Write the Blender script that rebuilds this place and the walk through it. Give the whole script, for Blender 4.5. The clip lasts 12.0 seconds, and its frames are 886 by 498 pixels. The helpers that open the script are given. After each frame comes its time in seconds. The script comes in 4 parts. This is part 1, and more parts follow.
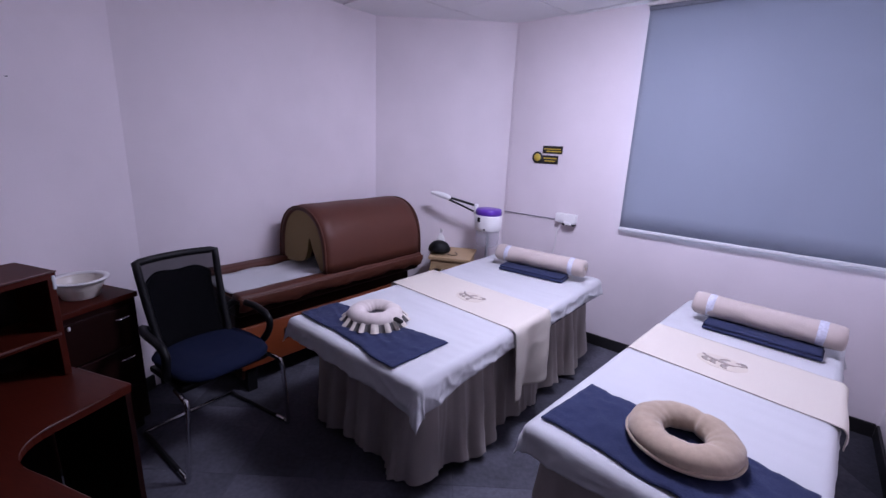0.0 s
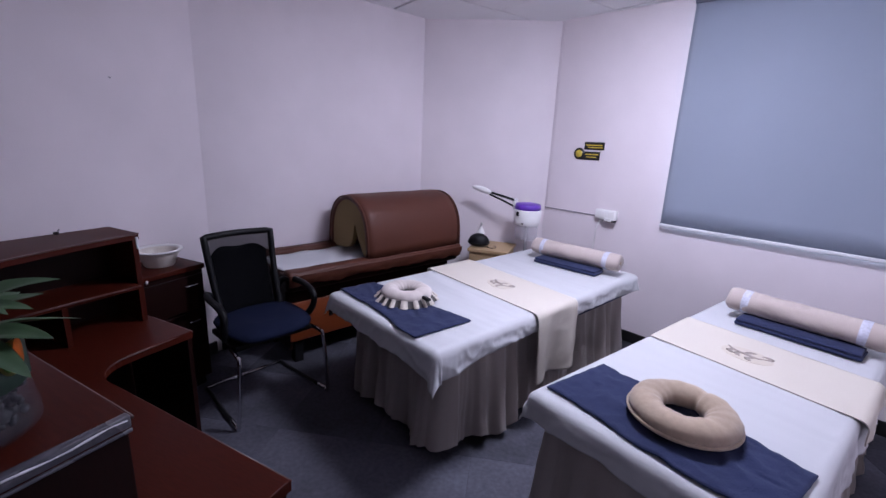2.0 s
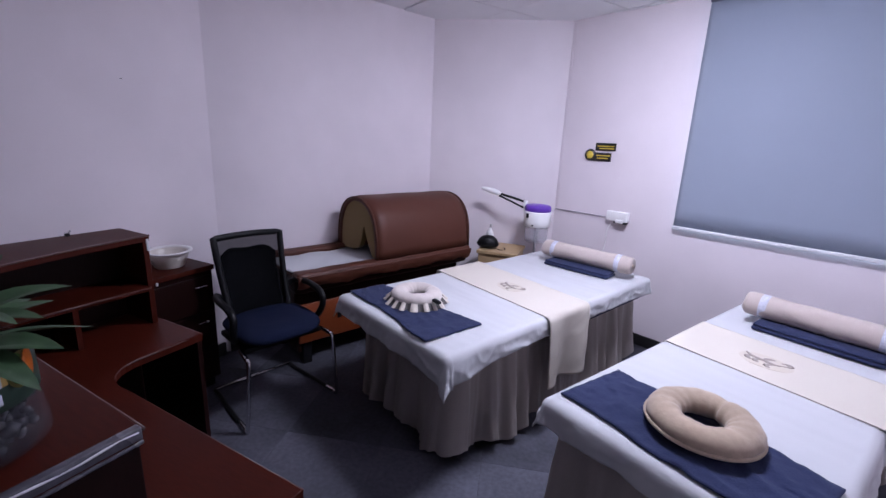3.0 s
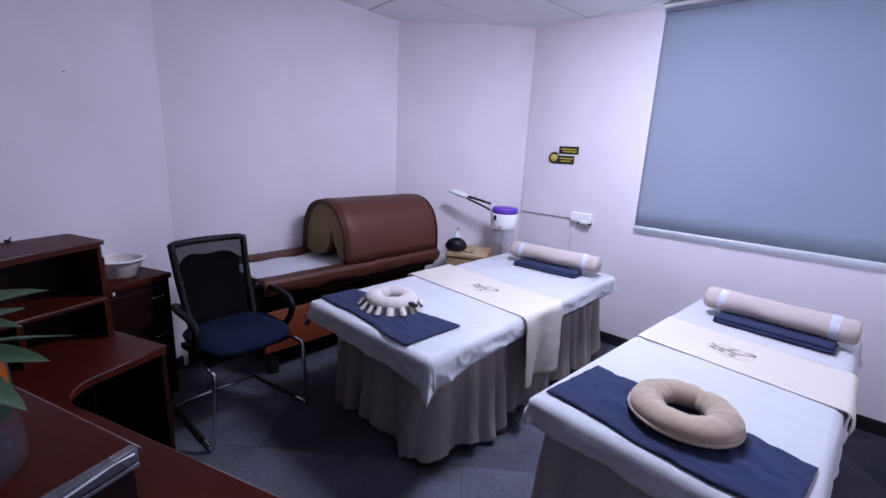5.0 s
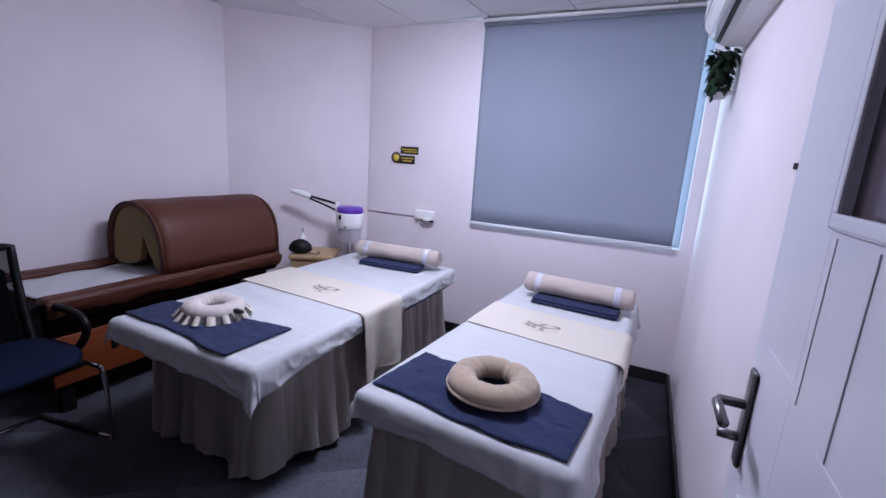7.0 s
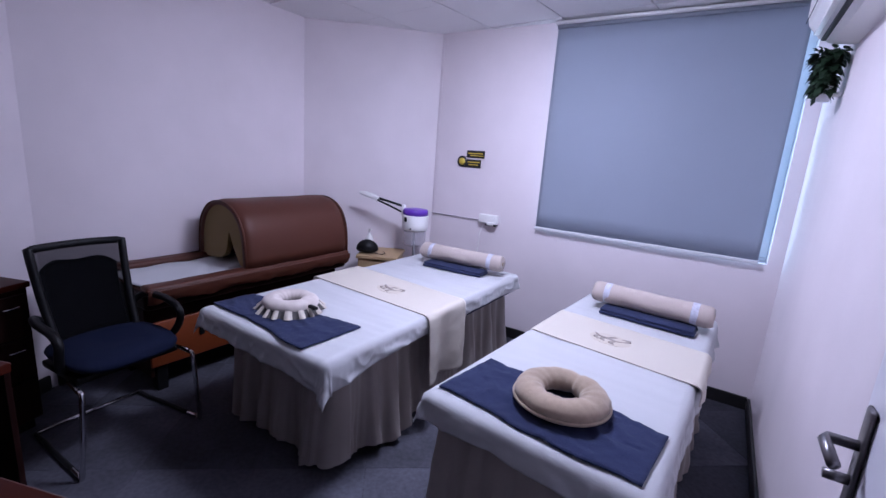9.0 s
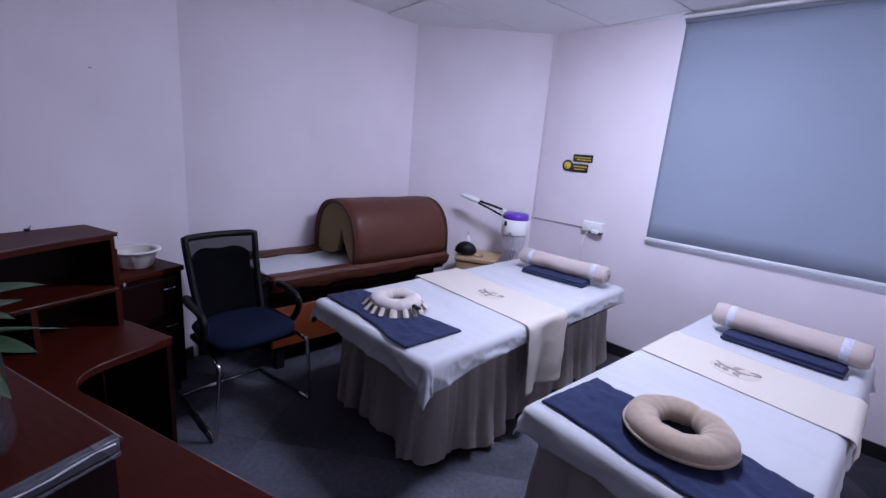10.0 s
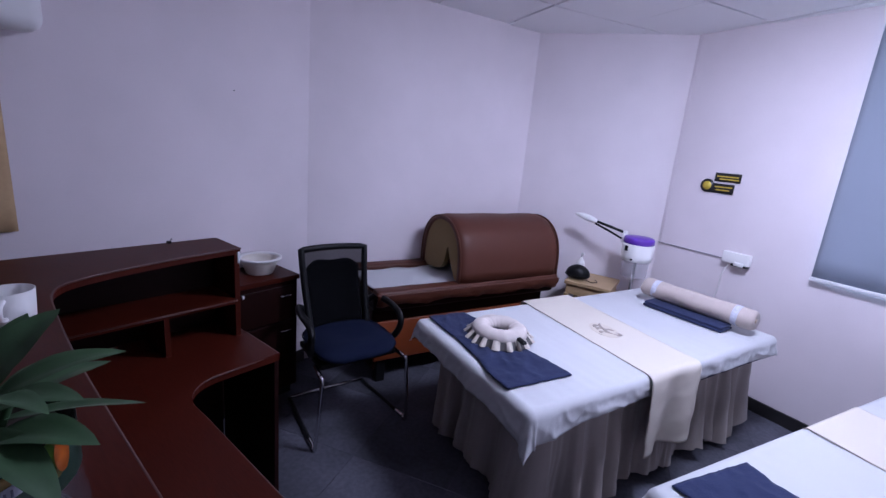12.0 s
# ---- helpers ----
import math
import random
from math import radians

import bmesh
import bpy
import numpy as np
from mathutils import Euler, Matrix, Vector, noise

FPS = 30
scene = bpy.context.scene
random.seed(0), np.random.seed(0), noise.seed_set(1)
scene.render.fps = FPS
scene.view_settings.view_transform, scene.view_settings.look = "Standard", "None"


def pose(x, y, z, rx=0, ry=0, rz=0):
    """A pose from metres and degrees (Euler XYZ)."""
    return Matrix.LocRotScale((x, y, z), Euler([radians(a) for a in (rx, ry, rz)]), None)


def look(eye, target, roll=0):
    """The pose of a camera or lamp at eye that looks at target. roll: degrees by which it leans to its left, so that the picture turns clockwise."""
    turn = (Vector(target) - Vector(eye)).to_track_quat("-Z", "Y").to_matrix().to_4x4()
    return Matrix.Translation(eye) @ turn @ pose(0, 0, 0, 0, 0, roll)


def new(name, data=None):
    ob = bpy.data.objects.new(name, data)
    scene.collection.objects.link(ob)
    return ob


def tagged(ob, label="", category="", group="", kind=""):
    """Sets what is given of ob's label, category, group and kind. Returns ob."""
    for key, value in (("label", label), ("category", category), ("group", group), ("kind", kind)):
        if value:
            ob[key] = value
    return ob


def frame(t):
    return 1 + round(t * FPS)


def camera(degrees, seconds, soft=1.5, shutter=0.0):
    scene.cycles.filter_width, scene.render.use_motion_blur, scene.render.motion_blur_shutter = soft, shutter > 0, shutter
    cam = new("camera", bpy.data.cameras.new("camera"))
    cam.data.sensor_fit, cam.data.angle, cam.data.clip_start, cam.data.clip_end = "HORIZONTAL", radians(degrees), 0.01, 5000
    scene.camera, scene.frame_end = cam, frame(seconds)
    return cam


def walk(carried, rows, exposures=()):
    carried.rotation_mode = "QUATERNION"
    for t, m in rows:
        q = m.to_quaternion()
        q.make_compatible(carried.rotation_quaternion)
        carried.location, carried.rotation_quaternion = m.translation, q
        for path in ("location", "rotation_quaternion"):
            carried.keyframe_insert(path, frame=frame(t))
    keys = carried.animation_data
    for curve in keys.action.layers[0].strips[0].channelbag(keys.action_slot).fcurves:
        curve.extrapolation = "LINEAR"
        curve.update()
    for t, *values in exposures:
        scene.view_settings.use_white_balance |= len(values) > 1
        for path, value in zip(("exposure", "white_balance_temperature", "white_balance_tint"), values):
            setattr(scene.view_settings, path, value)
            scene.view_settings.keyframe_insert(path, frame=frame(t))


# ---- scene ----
cam = camera(91.3, 12.0, 1.5)
PATH = [
    (0, (0.894, 1.343, 1.546), (-0.345, 2.833, 1.051), 2.4),
    (0.5, (0.967, 1.336, 1.519), (-0.341, 2.767, 1.027), 2.5),
    (1, (0.958, 1.309, 1.492), (-0.409, 2.686, 1.008), 2.3),
    (1.5, (1.039, 1.289, 1.501), (-0.357, 2.633, 1.008), 2.5),
    (2, (1.101, 1.327, 1.49), (-0.326, 2.641, 1.001), 2.5),
    (2.5, (1.089, 1.34, 1.492), (-0.358, 2.631, 1.004), 2.5),
    (4.5, (1.0, 1.267, 1.481), (-0.405, 2.614, 1.017), 2.6),
    (5, (0.991, 1.28, 1.466), (-0.325, 2.715, 1.01), 2.8),
    (5.5, (1.012, 1.311, 1.455), (-0.178, 2.856, 1.013), 3.1),
    (6, (1.06, 1.33, 1.439), (0.017, 2.984, 1.015), 3.2),
    (6.5, (1.124, 1.366, 1.447), (0.245, 3.113, 1.03), 3.3),
    (8.5, (1.147, 1.368, 1.446), (0.368, 3.165, 1.042), 4.1),
    (9, (1.095, 1.34, 1.461), (0.044, 2.989, 1.041), 4.2),
    (9.5, (1.064, 1.31, 1.486), (-0.183, 2.809, 1.04), 4.4),
    (10, (1.032, 1.307, 1.485), (-0.336, 2.693, 1.032), 4.7),
    (10.5, (1.021, 1.291, 1.49), (-0.38, 2.646, 1.042), 4.7),
    (11, (0.952, 1.378, 1.505), (-0.526, 2.648, 1.056), 4.8),
    (11.5, (0.908, 1.414, 1.497), (-0.663, 2.567, 1.046), 5.0),
    (12, (0.89, 1.388, 1.538), (-0.773, 2.398, 1.075), 5.1),
]
walk(cam, [(t, look(eye, target, roll)) for t, eye, target, roll in PATH], [(0.0, -0.05, 5850, 29), (2.5, 0.08, 6000, 19), (4.5, 0.22, 5700, 20), (5.5, 0.16, 5550, 19), (6.5, -0.02, 5850, 17), (8.5, 0.0, 5620, 21), (9.5, -0.06, 5600, 23), (10.5, 0.06, 5500, 20), (12.0, 0.07, 5480, 21)])

# ---- light ----
world = bpy.data.worlds.new("world")
scene.world = world
world.use_nodes = True
sky = world.node_tree.nodes.new("ShaderNodeTexSky")
sky.sky_type, sky.sun_disc = "NISHITA", False
sky.sun_elevation, sky.sun_rotation = radians(35), radians(160)
world.node_tree.links.new(sky.outputs[0], world.node_tree.nodes["Background"].inputs[0])
world.node_tree.nodes["Background"].inputs[1].default_value = 0.1


def area_lamp(name, m, w, h, watts, color):
    data = bpy.data.lights.new(name, "AREA")
    data.shape, data.size, data.size_y, data.energy, data.color = "RECTANGLE", w, h, watts, color
    ob = new(name, data)
    ob.matrix_world = m
    return ob


LAMP = (0.12, 3.27)
LAMP_POWER = 75.0
area_lamp("window_daylight", pose(0.63, 4.618, 1.688, 90, 0, 180), 1.46, 1.455, 36, (0.60, 0.87, 1.0))


# ---- materials ----
def material(name, color, rough=0.6, metal=0.0, grain=40.0, vary=0.06, bump=0.05, stain=0.05, stretch=(1, 1, 1), coat=0.0, sheen=0.0, bump_scale=None, spec=0.5):
    m = bpy.data.materials.new(name)
    m.use_nodes = True
    nt = m.node_tree
    b = nt.nodes["Principled BSDF"]
    b.inputs["Roughness"].default_value = rough
    b.inputs["Metallic"].default_value = metal
    b.inputs["Coat Weight"].default_value = coat
    b.inputs["Coat Roughness"].default_value = 0.25
    b.inputs["Sheen Weight"].default_value = sheen
    b.inputs["Specular IOR Level"].default_value = spec
    tc = nt.nodes.new("ShaderNodeTexCoord")
    mp = nt.nodes.new("ShaderNodeMapping")
    mp.inputs["Scale"].default_value = stretch
    nt.links.new(tc.outputs["Object"], mp.inputs[0])
    fine = nt.nodes.new("ShaderNodeTexNoise")
    fine.inputs["Scale"].default_value, fine.inputs["Detail"].default_value = grain, 4
    broad = nt.nodes.new("ShaderNodeTexNoise")
    broad.inputs["Scale"].default_value, broad.inputs["Detail"].default_value = 2.3, 3
    nt.links.new(mp.outputs[0], fine.inputs[0])
    nt.links.new(tc.outputs["Object"], broad.inputs[0])
    mix1 = nt.nodes.new("ShaderNodeMix")
    mix1.data_type = "RGBA"
    mix1.inputs[6].default_value = (*[max(0, c * (1 - vary)) for c in color], 1)
    mix1.inputs[7].default_value = (*[min(1, c * (1 + vary)) for c in color], 1)
    nt.links.new(fine.outputs[0], mix1.inputs[0])
    mix2 = nt.nodes.new("ShaderNodeMix")
    mix2.data_type, mix2.blend_type = "RGBA", "MULTIPLY"
    mix2.inputs[0].default_value = 1.0
    ramp = nt.nodes.new("ShaderNodeMapRange")
    ramp.inputs[1].default_value, ramp.inputs[2].default_value = 0.3, 0.7
    ramp.inputs[3].default_value, ramp.inputs[4].default_value = 1 - stain, 1.0
    nt.links.new(broad.outputs[0], ramp.inputs[0])
    nt.links.new(mix1.outputs[2], mix2.inputs[6])
    nt.links.new(ramp.outputs[0], mix2.inputs[7])
    nt.links.new(mix2.outputs[2], b.inputs["Base Color"])
    rr = nt.nodes.new("ShaderNodeMapRange")
    rr.inputs[3].default_value, rr.inputs[4].default_value = max(0.02, rough - 0.08), min(1, rough + 0.08)
    nt.links.new(broad.outputs[0], rr.inputs[0])
    nt.links.new(rr.outputs[0], b.inputs["Roughness"])
    if bump:
        bp = nt.nodes.new("ShaderNodeBump")
        bp.inputs["Strength"].default_value, bp.inputs["Distance"].default_value = bump, 0.01
        nt.links.new(fine.outputs[0], bp.inputs["Height"])
        nt.links.new(bp.outputs[0], b.inputs["Normal"])
    return m


def glow(name, color, strength):
    m = bpy.data.materials.new(name)
    m.use_nodes = True
    b = m.node_tree.nodes["Principled BSDF"]
    b.inputs["Base Color"].default_value = (0.8, 0.8, 0.8, 1)
    b.inputs["Emission Color"].default_value = (*color, 1)
    b.inputs["Emission Strength"].default_value = strength
    return m


WALL = material("painted_plaster", (0.77, 0.70, 0.73), 0.7, grain=160, vary=0.02, bump=0.04, stain=0.08)
CEIL = material("mineral_tile", (0.78, 0.77, 0.78), 0.85, grain=220, vary=0.06, bump=0.1, stain=0.03)
CARPET = material("carpet_tile", (0.030, 0.030, 0.038), 0.9, grain=420, vary=0.45, bump=0.35, stain=0.25, spec=0.15)
SKIRTING = material("black_skirting", (0.016, 0.015, 0.016), 0.45, grain=60)
SHEET = material("white_cotton", (0.53, 0.535, 0.55), 0.85, grain=300, vary=0.03, bump=0.06, stain=0.03, sheen=0.1)
SKIRT = material("taupe_linen", (0.37, 0.325, 0.30), 0.9, grain=260, vary=0.10, bump=0.10, stain=0.10, sheen=0.1)
CREAM = material("cream_linen", (0.61, 0.56, 0.485), 0.88, grain=320, vary=0.04, bump=0.08, stain=0.03)
NAVY = material("navy_terry", (0.031, 0.040, 0.094), 0.95, grain=200, vary=0.25, bump=0.3, stain=0.22, sheen=0.05, spec=0.15)
TAN = material("tan_velour", (0.50, 0.385, 0.28), 0.9, grain=60, vary=0.16, bump=0.10, stain=0.30, sheen=0.3)
BOLSTER = material("beige_velour", (0.52, 0.44, 0.40), 0.9, grain=260, vary=0.08, bump=0.12, stain=0.10, sheen=0.2)
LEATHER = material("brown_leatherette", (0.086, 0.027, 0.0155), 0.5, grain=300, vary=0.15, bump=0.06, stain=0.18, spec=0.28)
OLIVE = material("mustard_plush", (0.205, 0.130, 0.034), 0.9, grain=240, vary=0.15, bump=0.2, stain=0.15, sheen=0.2)
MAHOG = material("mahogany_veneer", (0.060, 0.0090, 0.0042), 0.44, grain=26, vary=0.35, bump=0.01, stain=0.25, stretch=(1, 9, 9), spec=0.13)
# darker copy of the veneer, for panels, fronts and the dome bed's sides
MAHOG_DARK = material("mahogany_veneer_dark", (0.015, 0.0045, 0.0038), 0.45, grain=26, vary=0.30, bump=0.01, stain=0.15, stretch=(9, 9, 1), spec=0.12)
PINE = material("pine_board", (0.46, 0.32, 0.17), 0.5, grain=22, vary=0.2, bump=0.02, stain=0.08, stretch=(1, 10, 10))
ORANGE = material("orange_board", (0.21, 0.045, 0.011), 0.45, grain=22, vary=0.15, bump=0.02, stain=0.15, stretch=(10, 1, 10))
WHITE = material("white_plastic", (0.80, 0.79, 0.78), 0.38, grain=50, vary=0.015, bump=0.0, stain=0.03)
DOORWHITE = material("white_door_paint", (0.80, 0.79, 0.86), 0.32, grain=70, vary=0.02, bump=0.02, stain=0.03)
PURPLE = material("purple_plastic", (0.115, 0.035, 0.38), 0.3, grain=50, vary=0.04, bump=0.0)
BLACK = material("black_plastic", (0.005, 0.005, 0.006), 0.5, grain=80, vary=0.15, bump=0.02, spec=0.25)
CHAIRBLUE = material("dark_blue_fabric", (0.0045, 0.0085, 0.029), 0.9, grain=300, vary=0.25, bump=0.3, stain=0.1, spec=0.2)
CHROME = material("chrome", (0.75, 0.75, 0.77), 0.12, metal=1.0, grain=30, vary=0.02, bump=0.0)
STEEL = material("brushed_steel", (0.22, 0.21, 0.22), 0.36, metal=1.0, grain=60, vary=0.05, bump=0.0)
BLIND = material("grey_blue_roller_fabric", (0.295, 0.325, 0.385), 0.85, grain=500, vary=0.10, bump=0.1, stain=0.05)
TRANS = BLIND.node_tree.nodes.new("ShaderNodeBsdfTranslucent")
TRANS.inputs[0].default_value = (0.44, 0.41, 0.47, 1)
mixs = BLIND.node_tree.nodes.new("ShaderNodeMixShader")
mixs.inputs[0].default_value = 0.27
BLIND.node_tree.links.new(BLIND.node_tree.nodes["Principled BSDF"].outputs[0], mixs.inputs[1])
BLIND.node_tree.links.new(TRANS.outputs[0], mixs.inputs[2])
BLIND.node_tree.links.new(mixs.outputs[0], BLIND.node_tree.nodes["Material Output"].inputs[0])
ALU = material("white_aluminium", (0.70, 0.70, 0.73), 0.35, grain=60, vary=0.02, bump=0.0)
LEAF = material("plant_leaf", (0.045, 0.098, 0.040), 0.5, grain=30, vary=0.5, bump=0.03, stain=0.2, stretch=(1, 1, 1))
YELLOW = material("yellow_print", (0.62, 0.46, 0.05), 0.5, grain=50)
SIGNBLACK = material("black_acrylic", (0.012, 0.012, 0.012), 0.3, grain=50)
KRAFT = material("beige_cloth", (0.55, 0.38, 0.20), 0.8, grain=60, vary=0.1)


# ---- mesh helpers ----
def empty(name, x=0.0, y=0.0, z=0.0, rz=0.0):
    ob = new(name)
    ob.matrix_world = pose(x, y, z, 0, 0, rz)
    ob.empty_display_size = 0.05
    return ob


def part(name, bm, mat, parent=None, label="", smooth=True):
    me = bpy.data.meshes.new(name)
    bmesh.ops.recalc_face_normals(bm, faces=bm.faces)
    bm.to_mesh(me)
    bm.free()
    for p in me.polygons:
        p.use_smooth = smooth
    me.materials.append(mat)
    ob = new(name, me)
    if parent:
        ob.parent = parent
    if label:
        ob["label"] = label
    return ob


def box(x0, x1, y0, y1, z0, z1, bevel=0.0, bm=None, seg=2):
    one = bmesh.new()
    bmesh.ops.create_cube(one, size=1)
    for v in one.verts:
        v.co = Vector(((x0 + x1) / 2 + v.co.x * (x1 - x0), (y0 + y1) / 2 + v.co.y * (y1 - y0), (z0 + z1) / 2 + v.co.z * (z1 - z0)))
    if bevel:
        bmesh.ops.bevel(one, geom=one.edges[:], offset=bevel, segments=seg, affect="EDGES", profile=0.5)
    return merge(bm, one)


def merge(bm, one):
    if bm is None:
        return one
    tmp = bpy.data.meshes.new("tmp")
    one.to_mesh(tmp)
    one.free()
    bm.from_mesh(tmp)
    bpy.data.meshes.remove(tmp)
    return bm


def prism(points, z0, z1, bm=None, bevel=0.0):
    """A slab with the outline points (x, y) from z0 up to z1."""
    one = bmesh.new()
    low = [one.verts.new((x, y, z0)) for x, y in points]
    high = [one.verts.new((x, y, z1)) for x, y in points]
    n = len(points)
    one.faces.new(low[::-1])
    tops = one.faces.new(high)
    for i in range(n):
        one.faces.new((low[i], low[(i + 1) % n], high[(i + 1) % n], high[i]))
    if bevel:
        bmesh.ops.bevel(one, geom=list(tops.edges), offset=bevel, segments=2, affect="EDGES", profile=0.5)
    return merge(bm, one)


def tube(points, r, bm=None, seg=10, closed=False):
    """A round bar of radius r (or one radius a point) along points."""
    one = bmesh.new()
    pts = [Vector(p) for p in points]
    rad = r if isinstance(r, (list, tuple)) else [r] * len(pts)
    rings, side = [], None
    n = len(pts)
    for i, p in enumerate(pts):
        a, b = (pts[i - 1], pts[(i + 1) % n]) if closed else (pts[max(0, i - 1)], pts[min(n - 1, i + 1)])
        d = (b - a).normalized()
        if side is None:
            side = d.orthogonal().normalized()
        side = (side - d * side.dot(d)).normalized()
        up = d.cross(side)
        rings.append([one.verts.new(p + rad[i] * (math.cos(k * math.tau / seg) * side + math.sin(k * math.tau / seg) * up)) for k in range(seg)])
    for i in range(n if closed else n - 1):
        a, b = rings[i], rings[(i + 1) % n]
        for k in range(seg):
            one.faces.new((a[k], a[(k + 1) % seg], b[(k + 1) % seg], b[k]))
    if not closed:
        one.faces.new(rings[0][::-1])
        one.faces.new(rings[-1])
    return merge(bm, one)


def lathe(profile, seg=32, bm=None, x=0.0, y=0.0, z=0.0):
    """A turned body from (radius, height) pairs."""
    one = bmesh.new()
    rings = []
    for r, h in profile:
        if r < 1e-5:
            rings.append([one.verts.new((x, y, z + h))])
        else:
            rings.append([one.verts.new((x + r * math.cos(k * math.tau / seg), y + r * math.sin(k * math.tau / seg), z + h)) for k in range(seg)])
    for a, b in zip(rings, rings[1:]):
        for k in range(seg):
            l = (k + 1) % seg
            if len(a) == 1 and len(b) > 1:
                one.faces.new((a[0], b[k], b[l]))
            elif len(b) == 1 and len(a) > 1:
                one.faces.new((a[k], a[l], b[0]))
            elif len(a) > 1:
                one.faces.new((a[k], a[l], b[l], b[k]))
    return merge(bm, one)


def smooth_path(pts, steps=6):
    """Points along a soft curve through pts."""
    pts = [Vector(p) for p in pts]
    out = []
    for i in range(len(pts) - 1):
        p0, p1, p2, p3 = pts[max(0, i - 1)], pts[i], pts[i + 1], pts[min(len(pts) - 1, i + 2)]
        for k in range(steps):
            t = k / steps
            out.append(0.5 * ((2 * p1) + (p2 - p0) * t + (2 * p0 - 5 * p1 + 4 * p2 - p3) * t * t + (3 * p1 - p0 - 3 * p2 + p3) * t ** 3))
    out.append(pts[-1])
    return out


def grid_sheet(fn, nu, nv, thick=0.0):
    """A cloth from fn(u, v), u and v from 0 to 1; thick gives it a second side."""
    bm = bmesh.new()
    v = [[bm.verts.new(fn(i / nu, j / nv)) for j in range(nv + 1)] for i in range(nu + 1)]
    for i in range(nu):
        for j in range(nv):
            bm.faces.new((v[i][j], v[i + 1][j], v[i + 1][j + 1], v[i][j + 1]))
    if thick:
        bmesh.ops.recalc_face_normals(bm, faces=bm.faces)
        bmesh.ops.solidify(bm, geom=bm.faces[:], thickness=thick)
    return bm


def setting(ob, label, category):
    return tagged(ob, label, category, kind="structure")


# ---- the room ----
H = 2.456
WIN_Y, D_X = 4.585, 1.445
C3B, C23, C12 = (-1.125, WIN_Y), (-1.95, 3.825), (-1.95, 2.06)
BACK = -0.6
S1 = (C12[0] + (C12[1] - BACK) * 0.43 / 0.90, BACK)

setting(part("floor", box(-3.2, 3.0, -1.2, 5.2, -0.12, -0.006), CARPET, smooth=False), "dark charcoal carpet tile floor", "floor")


def wall_run(name, a, b, label, thick=0.12, z1=H + 0.1):
    """A wall whose room side runs from a to b, the room lying to the left of that way."""
    a, b = Vector((*a, 0)), Vector((*b, 0))
    d = (b - a).normalized()
    n = Vector((d.y, -d.x, 0))
    return setting(part(name, prism([(a.x, a.y), (b.x, b.y), (b + n * thick).to_tuple()[:2], (a + n * thick).to_tuple()[:2]], -0.05, z1), WALL, smooth=False), label, "wall")


wall_run("wall_diagonal", C3B, C23, "plain pale pinkish painted wall across the corner")
wall_run("wall_west", C23, C12, "plain pale pinkish painted wall behind the brown treatment bed")
wall_run("wall_west_slanted", C12, S1, "plain pale pinkish painted wall behind the desk")
wall_run("wall_south", S1, (D_X, BACK), "plain pale painted wall")
# window wall, with its opening
WX0, WX1, WZ0, WZ1 = -0.108, 1.368, 0.955, 2.42
bm = box(-1.3, WX0, WIN_Y, WIN_Y + 0.2, -0.05, H + 0.1)
box(WX1, 1.6, WIN_Y, WIN_Y + 0.2, -0.05, H + 0.1, bm=bm)
box(WX0, WX1, WIN_Y, WIN_Y + 0.2, -0.05, WZ0, bm=bm)
box(WX0, WX1, WIN_Y, WIN_Y + 0.2, WZ1, H + 0.1, bm=bm)
setting(part("wall_north", bm, WALL, smooth=False), "pale pinkish painted wall with a covered window", "wall")
# side wall, with the doorway
DY0, DY1, DZ = 0.685, 1.585, 2.08
bm = box(D_X, D_X + 0.14, DY1, WIN_Y, -0.05, H + 0.1)
box(D_X, D_X + 0.14, BACK - 0.1, DY0, -0.05, H + 0.1, bm=bm)
box(D_X, D_X + 0.14, DY0, DY1, DZ, H + 0.1, bm=bm)
setting(part("wall_east", bm, WALL, smooth=False), "pale pinkish painted wall with a doorway", "wall")
setting(part("wall_corridor", box(2.6, 2.7, -1.0, 2.6, -0.05, H + 0.1), WALL, smooth=False), "plain corridor wall beyond the doorway", "wall")
setting(part("wall_corridor", box(D_X + 0.14, 2.6, 2.5, 2.6, -0.05, H + 0.1), WALL, smooth=False), "plain corridor wall beyond the doorway", "wall")
setting(part("wall_corridor", box(D_X + 0.14, 2.6, -1.0, -0.9, -0.05, H + 0.1), WALL, smooth=False), "plain corridor wall beyond the doorway", "wall")

# ceiling of square tiles in one mesh
bm = box(-3.2, 3.0, -1.2, 5.2, H + 0.042, H + 0.14)
TX, TY, TS = -0.74, 3.97, 0.60
tiles = bmesh.new()
for i in range(-3, 5):
    for j in range(-9, 3):
        x0, y0 = i * TS, j * TS
        dz = random.uniform(-0.004, 0.004)
        box(x0 + 0.006, x0 + TS - 0.006, y0 + 0.006, y0 + TS - 0.006, H + dz, H + 0.040, 0.002, tiles, 1)
tiles.transform(pose(TX, TY, 0, 0, 0, -6.5))
merge(bm, tiles)
setting(part("ceiling", bm, CEIL, smooth=False), "white suspended ceiling of square mineral tiles", "ceiling")

# ---- window, blind, rails ----
win = setting(empty("window_1", (WX0 + WX1) / 2, WIN_Y + 0.13, WZ0), "wide window behind a lowered roller blind", "window")
wm = Matrix.Translation((-(WX0 + WX1) / 2, -(WIN_Y + 0.13), -WZ0))


def window_bar(name, x0, x1, z0, z1):
    b = box(x0, x1, WIN_Y + 0.11, WIN_Y + 0.15, z0, z1, 0.004)
    b.transform(wm)
    part(name, b, ALU, win, smooth=False)


